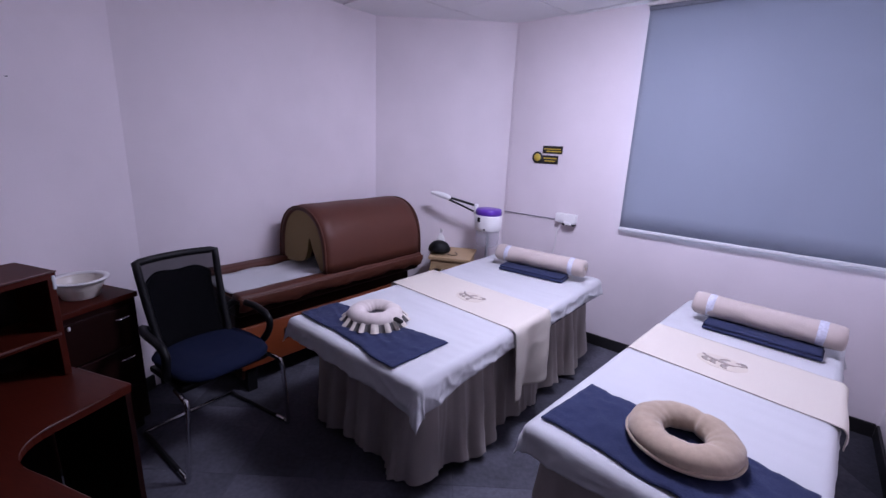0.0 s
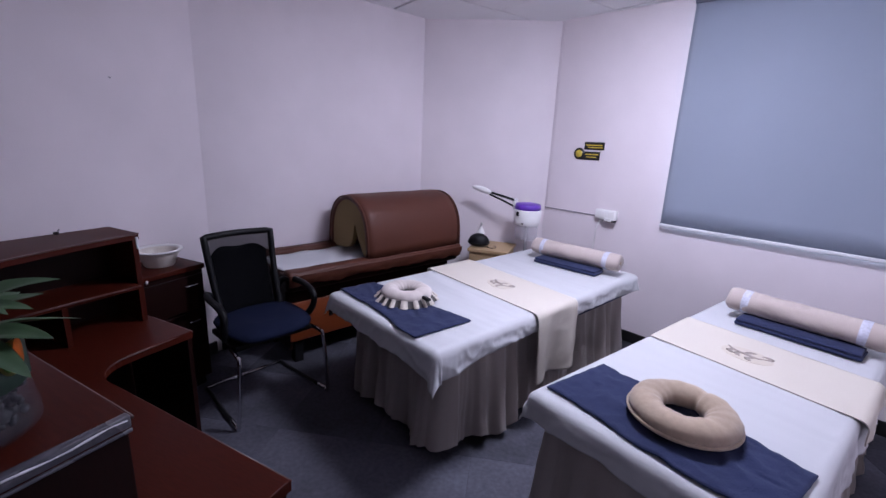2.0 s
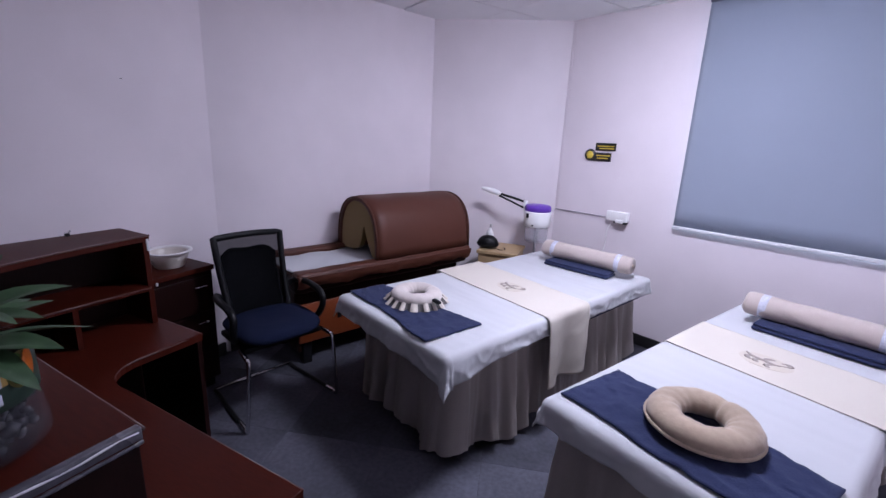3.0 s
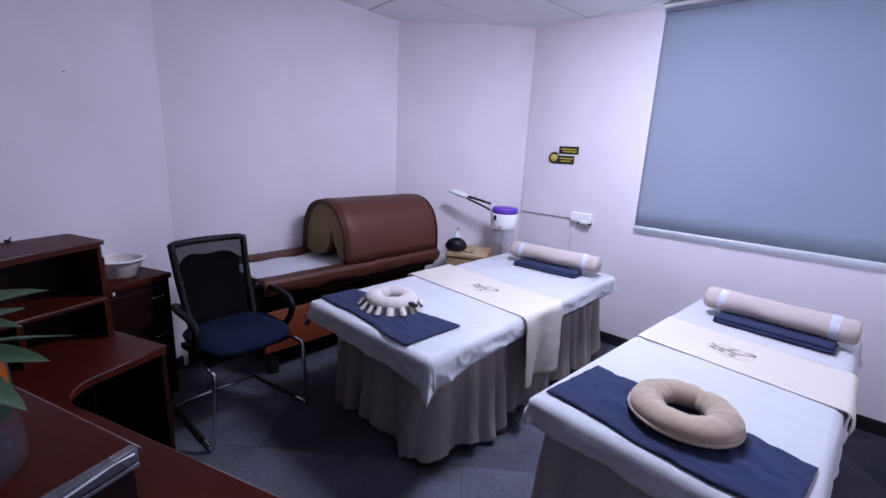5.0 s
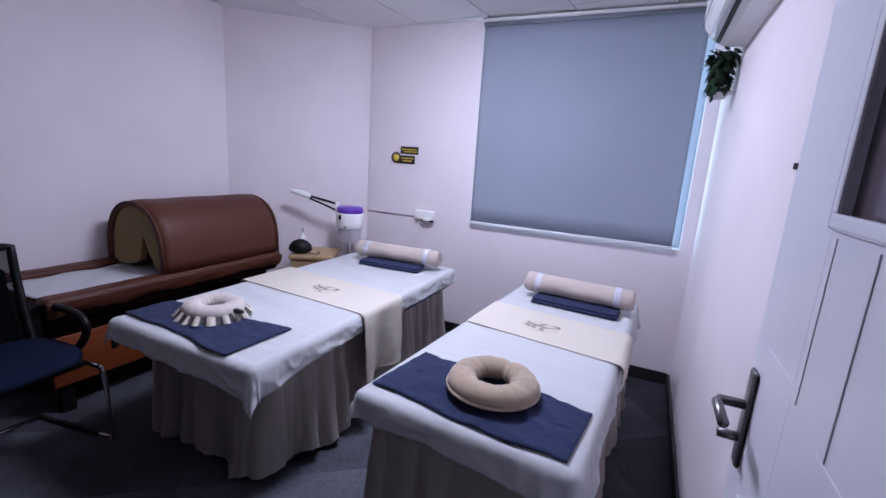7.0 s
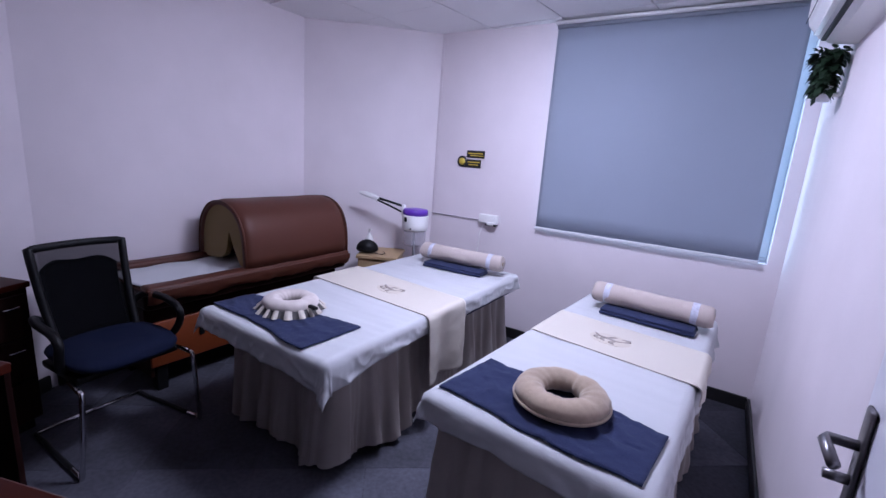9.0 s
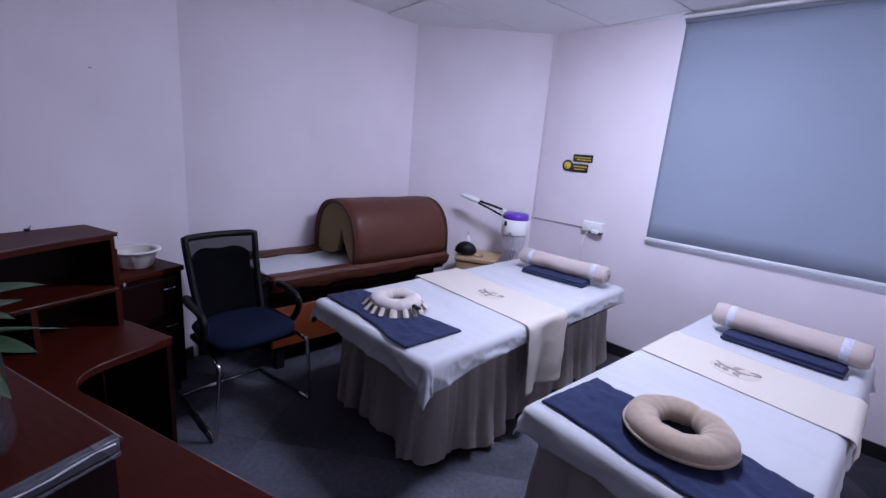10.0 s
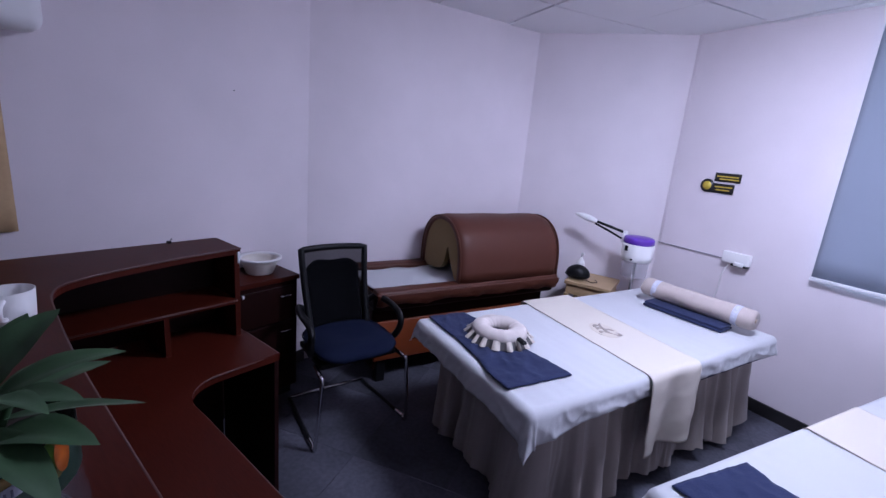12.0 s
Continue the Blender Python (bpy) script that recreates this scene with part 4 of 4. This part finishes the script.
# ---- things on the walls ----
sign = tagged(empty("wall_sign", -0.755, WIN_Y, 1.45), "small black and yellow notice plates on the wall", "sign")
plate = part("upper_plate", box(-0.045, 0.125, -0.008, -0.001, 0.012, 0.072, 0.002), SIGNBLACK, sign)
plate2 = part("lower_plate", box(-0.075, 0.095, -0.008, -0.001, -0.068, -0.002, 0.002), SIGNBLACK, sign)
b = lathe([(0, 0), (0.046, 0), (0.046, 0.009), (0, 0.009)], 32)
b.transform(Matrix.Translation((-0.085, -0.001, -0.022)) @ Matrix.Rotation(radians(90), 4, "X"))
disc = part("disc", b, SIGNBLACK, sign)
b = lathe([(0, 0), (0.030, 0), (0.030, 0.002), (0, 0.002)], 32)
b.transform(Matrix.Translation((-0.085, -0.0105, -0.022)) @ Matrix.Rotation(radians(90), 4, "X"))
part("yellow_dot", b, YELLOW, disc)
for x0, x1, z in ((-0.03, 0.11, 0.048), (-0.01, 0.115, 0.030)):
    part("print_line", box(x0, x1, -0.010, -0.0085, z - 0.004, z + 0.004), YELLOW, plate, smooth=False)
for x0, x1, z in ((-0.03, 0.085, -0.024), (-0.02, 0.07, -0.045)):
    part("print_line", box(x0, x1, -0.010, -0.0085, z - 0.004, z + 0.004), YELLOW, plate2, smooth=False)

sock = tagged(empty("wall_socket", -0.53, WIN_Y, 0.965), "white socket box with a plug on the wall", "socket")
part("box", box(-0.085, 0.085, -0.045, -0.001, -0.03, 0.045, 0.006), WHITE, sock)
part("plug", box(0.0, 0.06, -0.058, -0.046, -0.040, -0.012, 0.004), WHITE, sock)
# black strip paints the shaded bottom of the white box
part("underside", box(-0.02, 0.08, -0.05, -0.006, -0.044, -0.031, 0.003), BLACK, sock)
part("cord", tube(smooth_path([(-0.03, -0.055, -0.04), (-0.055, -0.06, -0.12), (-0.06, -0.05, -0.22), (-0.10, -0.04, -0.42)], 6), 0.0035, seg=6), WHITE, sock, "white hanging cord")
tagged(part("cable_duct", box(-1.115, -0.615, WIN_Y - 0.010, WIN_Y - 0.001, 0.947, 0.954, 0.002), material("grey_duct", (0.30, 0.28, 0.31), 0.5)), "narrow grey cable duct along the wall to the socket", "cable duct")

tagged(part("cable_duct", box(-1.112, -1.099, WIN_Y - 0.005, WIN_Y - 0.001, 0.962, H - 0.003, 0.0015), WALL), "narrow painted cable duct rising in the corner", "cable duct")
ac = tagged(empty("air_conditioner", D_X, 3.55, 2.055), "white wall-mounted split air conditioner high on the wall", "air conditioner")
prof = [(0, 0.0), (-0.085, 0.004), (-0.135, 0.030), (-0.178, 0.085), (-0.190, 0.13), (-0.190, 0.255), (-0.175, 0.275), (0, 0.278)]
one = bmesh.new()
lo = [one.verts.new((x, -0.42, z)) for x, z in prof]
hi = [one.verts.new((x, 0.42, z)) for x, z in prof]
one.faces.new(lo)
one.faces.new(hi[::-1])
for i in range(len(prof)):
    k = (i + 1) % len(prof)
    one.faces.new((lo[i], lo[k], hi[k], hi[i]))
bmesh.ops.bevel(one, geom=[e for f in one.faces if len(f.verts) > 4 for e in f.edges], offset=0.006, segments=2, affect="EDGES")
shell = part("shell", one, WHITE, ac, smooth=False)
part("outlet_slot", box(-0.128, -0.110, -0.38, 0.38, 0.012, 0.0255, 0.003), BLACK, ac, "dark air outlet")
part("louvre", box(-0.160, -0.130, -0.37, 0.37, 0.034, 0.046, 0.002), WHITE, ac, "white swing louvre")
part("front_seam", box(-0.1915, -0.189, -0.42, 0.42, 0.098, 0.101), BLACK, ac, smooth=False)

# hanging plant under the air conditioner
def leaf(bm, base, direction, length, width, droop, rnd):
    """A pointed leaf with a folded midrib, bending down by droop."""
    d = Vector(direction).normalized()
    side = d.cross(Vector((0, 0, 1)))
    side = side.normalized() if side.length > 1e-3 else Vector((1, 0, 0))
    up = side.cross(d)
    n, prev, roll = 9, None, rnd.uniform(-0.4, 0.4)
    side, up = side * math.cos(roll) + up * math.sin(roll), up * math.cos(roll) - side * math.sin(roll)
    for i in range(n + 1):
        t = i / n
        w = width * 0.5 * (math.sin(math.pi * min(1, t ** 0.8 * 0.96 + 0.04)) ** 0.75)
        p = Vector(base) + d * length * t + Vector((0, 0, -droop * length * t * t))
        rowv = [bm.verts.new(p + side * w * k + up * w * (0.45 * abs(k) - 0.25 * k * k + 0.05 * math.sin(t * 9 + k * 3))) for k in (-1, -0.5, 0, 0.5, 1)]
        if prev:
            for k in range(4):
                bm.faces.new((prev[k], prev[k + 1], rowv[k + 1], rowv[k]))
        prev = rowv


hang = tagged(empty("hanging_plant", 1.380, 4.015, 1.825), "small leafy plant in a clear pot fixed to the wall", "plant")
part("pot", lathe([(0, 0.0), (0.024, 0.0), (0.030, 0.06), (0.033, 0.064), (0.029, 0.06), (0.0, 0.055)], 20), ALU, hang, "small whitish pot")
part("holder", box(0.0, 0.058, -0.02, 0.02, 0.02, 0.04, 0.003), WHITE, hang)
rnd = random.Random(12)
bm = bmesh.new()
for k in range(560):
    a = rnd.uniform(0, math.tau)
    e = rnd.uniform(-0.5, 1.2)
    r = 0.056 * math.sqrt(rnd.random())
    h = rnd.random()
    r *= 0.5 + 0.6 * h
    base = (r * math.cos(a) * 0.8 - 0.008, r * math.sin(a), 0.03 + 0.19 * h)
    dx = math.cos(a) * math.cos(e)
    leaf(bm, base, (dx - 0.2, math.sin(a) * math.cos(e), math.sin(e)), rnd.uniform(0.028, 0.052) * (0.75 if dx > 0.3 else 1), rnd.uniform(0.024, 0.038), rnd.uniform(0.2, 0.9), rnd)
for v in bm.verts:
    v.co.x = min(v.co.x, 0.063)
part("foliage", bm, material("dark_foliage", (0.013, 0.036, 0.015), 0.5, grain=30, vary=0.5, bump=0.0), hang, "dense dark green leaves")

# ---- the open door against the wall ----
door = tagged(empty("door_1", 1.392, 2.375, 0.0), "white panelled door with a small glass pane, standing open against the wall", "door", kind="structure")
DW = 0.79
gy0, gy1, gz0, gz1 = -0.55, -0.238, 1.398, 1.86
t0, t1 = -0.018, 0.020
part("stile", box(t0, t1, gy1, -0.0, 0.008, 2.04, 0.003), DOORWHITE, door, smooth=False)
part("stile", box(t0, t1, -DW, gy0, 0.008, 2.04, 0.003), DOORWHITE, door, smooth=False)
part("lower_panel", box(t0, t1, gy0 - 0.001, gy1 + 0.001, 0.008, gz0), DOORWHITE, door, smooth=False)
part("upper_rail", box(t0 + 0.001, t1, gy0, gy1, gz1, 2.04), DOORWHITE, door, smooth=False)
part("pane", box(-0.003, 0.003, gy0, gy1, gz0, gz1), material("dark_glass", (0.13, 0.105, 0.125), 0.08, grain=20, vary=0.05, bump=0.0), door, "dark glass pane", smooth=False)


def bead(y0, y1, z0, z1, w=0.045, h=0.0045, mat=None):
    b = box(t0 - h, t0, y0, y1, z0, z0 + w, 0.0043)
    box(t0 - h, t0, y0, y1, z1 - w, z1, 0.0043, b)
    box(t0 - h, t0, y0, y0 + w, z0 + w, z1 - w, 0.0043, b)
    box(t0 - h, t0, y1 - w, y1, z0 + w, z1 - w, 0.0043, b)
    part("moulding", b, mat or DOORWHITE, door, smooth=False)


bead(gy0 - 0.012, gy1 + 0.012, gz0 - 0.012, gz1 + 0.012, 0.022, 0.005)
# stepped mouldings below the pane, each a bevelled strip
def strip(y0, y1, z0, z1, h=0.0016):
    part("moulding", box(t0 - h, t0, y0, y1, z0, z1, 0.0011), DOORWHITE, door, smooth=False)


strip(-0.262, -0.248, 1.150, 1.376)
strip(-0.262, -0.085, 1.128, 1.1495)
strip(-0.388, -0.362, 1.115, 1.376, 0.002)
strip(-0.475, -0.362, 1.088, 1.1145, 0.002)
strip(-0.530, -0.516, 0.960, 1.376)
strip(-0.700, -0.5165, 0.940, 0.9595)
bead(-0.640, -0.110, 0.20, 0.86, 0.030, 0.007)
hd = part("handle_plate", box(t0 - 0.010, t0, -0.070, -0.033, 0.885, 1.09, 0.006), STEEL, door, "brushed steel handle plate")
part("lever", tube([(t0 - 0.008, -0.052, 1.015), (t0 - 0.052, -0.052, 1.015), (t0 - 0.058, -0.066, 1.014), (t0 - 0.056, -0.140, 1.010)], 0.010), STEEL, hd, "steel lever")
part("thumb_turn", tube([(t0 - 0.008, -0.052, 0.945), (t0 - 0.045, -0.052, 0.945)], 0.010), STEEL, hd)
part("edge_bracket", box(t0 - 0.006, t1, 0.0005, 0.006, 1.468, 1.480, 0.002), STEEL, door, "small dark bracket on the door edge")
for z in (0.3, 1.05, 1.8):
    part("hinge", tube([(0.026, -DW - 0.006, z), (0.026, -DW - 0.006, z + 0.10)], 0.007), STEEL, door)
b = box(D_X - 0.012, D_X + 0.152, DY0 - 0.0, DY0 + 0.03, -0.005, DZ)
box(D_X - 0.012, D_X + 0.152, DY1 - 0.03, DY1, -0.005, DZ, bm=b)
box(D_X - 0.012, D_X + 0.152, DY0 + 0.03, DY1 - 0.03, DZ - 0.03, DZ, bm=b)
setting(part("door_frame", b, DOORWHITE, smooth=False), "white wooden door frame", "door frame")

# ---- things on the desk ----
plant = tagged(empty("potted_plant", 0.366, 1.195, ZU), "leafy green plant in a cut plastic bottle with pebbles", "plant")
CLEAR = bpy.data.materials.new("clear_plastic")
CLEAR.use_nodes = True
g = CLEAR.node_tree.nodes["Principled BSDF"]
g.inputs["Base Color"].default_value = (0.16, 0.16, 0.19, 1)
g.inputs["Alpha"].default_value, g.inputs["Roughness"].default_value = 0.16, 0.10
PR = 0.087
pot = part("bottle", lathe([(0, 0.0), (PR * 0.84, 0.0), (PR, 0.012), (PR, 0.035), (PR * 0.965, 0.045), (PR * 0.965, 0.062), (PR * 0.94, 0.09), (PR * 0.93, 0.172), (PR * 0.93 - 0.003, 0.172), (PR * 0.93 - 0.003, 0.01), (0, 0.004)], 44), CLEAR, plant, "clear ribbed plastic bottle")
LR = PR * 0.94
part("label_band", lathe([(LR + 0.0012, 0.094), (LR + 0.0016, 0.095), (LR + 0.0010, 0.164), (LR + 0.0006, 0.165)], 44), material("green_label", (0.014, 0.034, 0.022), 0.4, grain=30, vary=0.3), pot, "dark green printed label")


def on_pot(a0, a1, z0, z1, r, n=8, tilt=0.0):
    return grid_sheet(lambda u, v: (r * math.cos(radians(a0 + (a1 - a0) * u)), r * math.sin(radians(a0 + (a1 - a0) * u)), z0 + (z1 - z0) * v + tilt * u), n, 3, 0.0006)


def oval_on_pot(a, z, wa, h, r, n=20):
    bm = bmesh.new()
    mid = bm.verts.new((r * math.cos(radians(a)), r * math.sin(radians(a)), z))
    rim = []
    for k in range(n):
        b = radians(a + wa * math.cos(k * math.tau / n))
        rim.append(bm.verts.new((r * math.cos(b), r * math.sin(b), z + h * math.sin(k * math.tau / n))))
    for k in range(n):
        bm.faces.new((mid, rim[k], rim[(k + 1) % n]))
    bmesh.ops.solidify(bm, geom=bm.faces[:], thickness=0.0005)
    return bm


part("label_patch", on_pot(-70, 46, 0.134, 0.163, LR + 0.0026, 14), material("ochre_print", (0.36, 0.23, 0.06), 0.5, grain=60, vary=0.3), pot, "ochre print on the label")
part("label_patch", oval_on_pot(58, 0.148, 13, 0.030, LR + 0.0030), material("olive_print", (0.30, 0.27, 0.08), 0.5, grain=40, vary=0.3), pot, "olive oval print on the label")
part("label_patch", oval_on_pot(54, 0.152, 7, 0.026, LR + 0.0042), material("lime_print", (0.10, 0.26, 0.03), 0.5, grain=40, vary=0.3), pot, "green print on the label")
part("label_patch", oval_on_pot(64, 0.152, 6, 0.027, LR + 0.0052), material("orange_print", (0.80, 0.20, 0.02), 0.5, grain=40, vary=0.3), pot, "orange print on the label")
BARS = material("grey_print", (0.17, 0.18, 0.24), 0.6, grain=60)
TAG = material("sticker_paper", (0.42, 0.43, 0.50), 0.6, grain=60, vary=0.15)
part("price_tag", on_pot(8, 41, 0.121, 0.139, LR + 0.0042, 8, 0.014), TAG, pot, "white barcode sticker")
part("price_tag", on_pot(20, 40, 0.099, 0.116, LR + 0.0030, 8, 0.008), TAG, pot, "small white sticker")
for k in range(7):
    part("barcode_line", on_pot(15 + k * 3.2, 16.2 + k * 3.2, 0.128 + k * 0.0013, 0.138 + k * 0.0013, LR + 0.0056, 2), BARS, pot)
PEBBLE = material("dark_pebbles", (0.020, 0.019, 0.023), 0.5, grain=30, vary=0.6)
rnd = random.Random(5)
bm = bmesh.new()
for k in range(260):
    a, r = rnd.uniform(0, math.tau), (PR - 0.016) * math.sqrt(rnd.random())
    one = bmesh.new()
    bmesh.ops.create_icosphere(one, subdivisions=1, radius=rnd.uniform(0.008, 0.015))
    one.transform(Matrix.Translation((r * math.cos(a), r * math.sin(a), rnd.uniform(0.013, 0.090))) @ Euler((rnd.uniform(0, 3), rnd.uniform(0, 3), 0)).to_matrix().to_4x4() @ Matrix.Diagonal((1, rnd.uniform(0.55, 0.9), rnd.uniform(0.4, 0.8), 1)))
    merge(bm, one)
peb = part("pebbles", bm, PEBBLE, pot, "dark pebbles")
peb["kind"] = "stuff"
part("soil", lathe([(0, 0.10), (LR - 0.008, 0.10), (LR - 0.008, 0.148), (0, 0.156)], 30), material("soil", (0.03, 0.02, 0.014), 0.95, grain=120, vary=0.4, bump=0.5), pot)
rnd = random.Random(21)
for k in range(5):
    a = k * 1.256 + 0.3
    x, y = 0.018 * math.cos(a), 0.018 * math.sin(a)
    part("stem", tube(smooth_path([(x, y, 0.15), (x * 1.6, y * 1.6, 0.175), (x * 2.2, y * 2.2, 0.20 + 0.005 * k)], 4), 0.004, seg=7), LEAF, plant)
for k in range(26):
    a = k * 2.399
    e = radians(rnd.uniform(-4, 28) if k > 12 else rnd.uniform(25, 58))
    bm = bmesh.new()
    h = 0.165 + 0.045 * (1 - k / 26)
    leaf(bm, (0.026 * math.cos(a), 0.026 * math.sin(a), h), (math.cos(a) * math.cos(e), math.sin(a) * math.cos(e), math.sin(e)), rnd.uniform(0.075, 0.125), rnd.uniform(0.030, 0.044), rnd.uniform(0.15, 0.5), rnd)
    part("leaf", bm, LEAF, plant)

# the bottle is cut low, so its label and plant sit close to the board
for ob in plant.children:
    low = ob.name.startswith("bottle")
    for v in ob.data.vertices:
        v.co.z = v.co.z * 0.74 if low else v.co.z - 0.040
    for sub in ob.children:
        for v in sub.data.vertices:
            v.co.z *= 0.74

mug = tagged(empty("white_mug", -0.272, 1.065, ZU), "white mug standing on the desk's raised shelf", "mug")
part("cup", lathe([(0, 0), (0.032, 0), (0.038, 0.01), (0.041, 0.070), (0.038, 0.070), (0.035, 0.012), (0, 0.01)], 28), WHITE, mug)
part("handle", tube(smooth_path([(0.039, 0, 0.058), (0.062, 0, 0.052), (0.062, 0, 0.028), (0.036, 0, 0.018)], 5), 0.005), WHITE, mug)

# things hanging on the slanted wall
wd = Vector((0.43, -0.90, 0)).normalized()
wang = math.degrees(math.atan2(wd.y, wd.x))
p = Vector((*C12, 0)) + wd * 1.60
hung = tagged(empty("hanging_cloth", p.x, p.y, 1.075, wang), "beige cloth hanging flat on the wall", "cloth")
part("cloth", grid_sheet(lambda u, v: (-0.22 + 0.44 * u, 0.014 + 0.004 * math.sin(u * 14 + v * 3), 0.80 * v), 24, 8, 0.003), KRAFT, hung)
bx = tagged(empty("wall_box", p.x, p.y, 1.80, wang), "rounded white box fixed on the wall", "wall box")
part("housing", box(-0.34, 0.22, 0.002, 0.16, 0.0, 0.22, 0.045, seg=4), WHITE, bx)

nail = tagged(empty("nail", -1.7405, 1.622, 1.7225, wang + 90), "small steel nail in the plain wall", "nail")
part("shank", tube([(-0.004, 0, 0), (0.012, 0, -0.001)], 0.0018, seg=8), STEEL, nail)
part("head", tube([(0.012, 0, -0.001), (0.014, 0, -0.001)], 0.003, seg=10), STEEL, nail)

# ---- carpet tiles, laid at a slant ----
TILE = 0.5
fm = pose(-0.88, 2.05, 0, 0, 0, 39)
inside = [(D_X, BACK), (D_X, WIN_Y), C3B, C23, C12, S1]
FLOOR = bpy.data.objects["floor"]
TILEMAT = material("carpet_tile_pile", (0.108, 0.108, 0.136), 0.9, grain=45, vary=0.42, bump=0.05, stain=0.55, spec=0.25)
nt = TILEMAT.node_tree
info = nt.nodes.new("ShaderNodeObjectInfo")
rng = nt.nodes.new("ShaderNodeMapRange")
rng.inputs[3].default_value, rng.inputs[4].default_value = 0.65, 1.25
nt.links.new(info.outputs["Random"], rng.inputs[0])
tint = nt.nodes.new("ShaderNodeMix")
tint.data_type, tint.blend_type = "RGBA", "MULTIPLY"
tint.inputs[0].default_value = 1.0
bs = nt.nodes["Principled BSDF"]
nt.links.new(bs.inputs["Base Color"].links[0].from_socket, tint.inputs[6])
nt.links.new(rng.outputs[0], tint.inputs[7])
nt.links.new(tint.outputs[2], bs.inputs["Base Color"])
b = box(0.0004, TILE - 0.0004, 0.0004, TILE - 0.0004, -0.006, 0.0, 0.0006, None, 1)
tile_mesh = bpy.data.meshes.new("carpet_tile")
b.to_mesh(tile_mesh)
b.free()
tile_mesh.materials.append(TILEMAT)
for i in range(-7, 8):
    for j in range(-9, 7):
        c = fm @ Vector(((i + 0.5) * TILE, (j + 0.5) * TILE, 0))
        if -2.6 < c.x < 1.8 and BACK - 0.3 < c.y < WIN_Y + 0.3:
            ob = new("carpet_tile", tile_mesh)
            ob.parent = FLOOR
            ob.matrix_world = fm @ Matrix.Translation((i * TILE, j * TILE, 0))
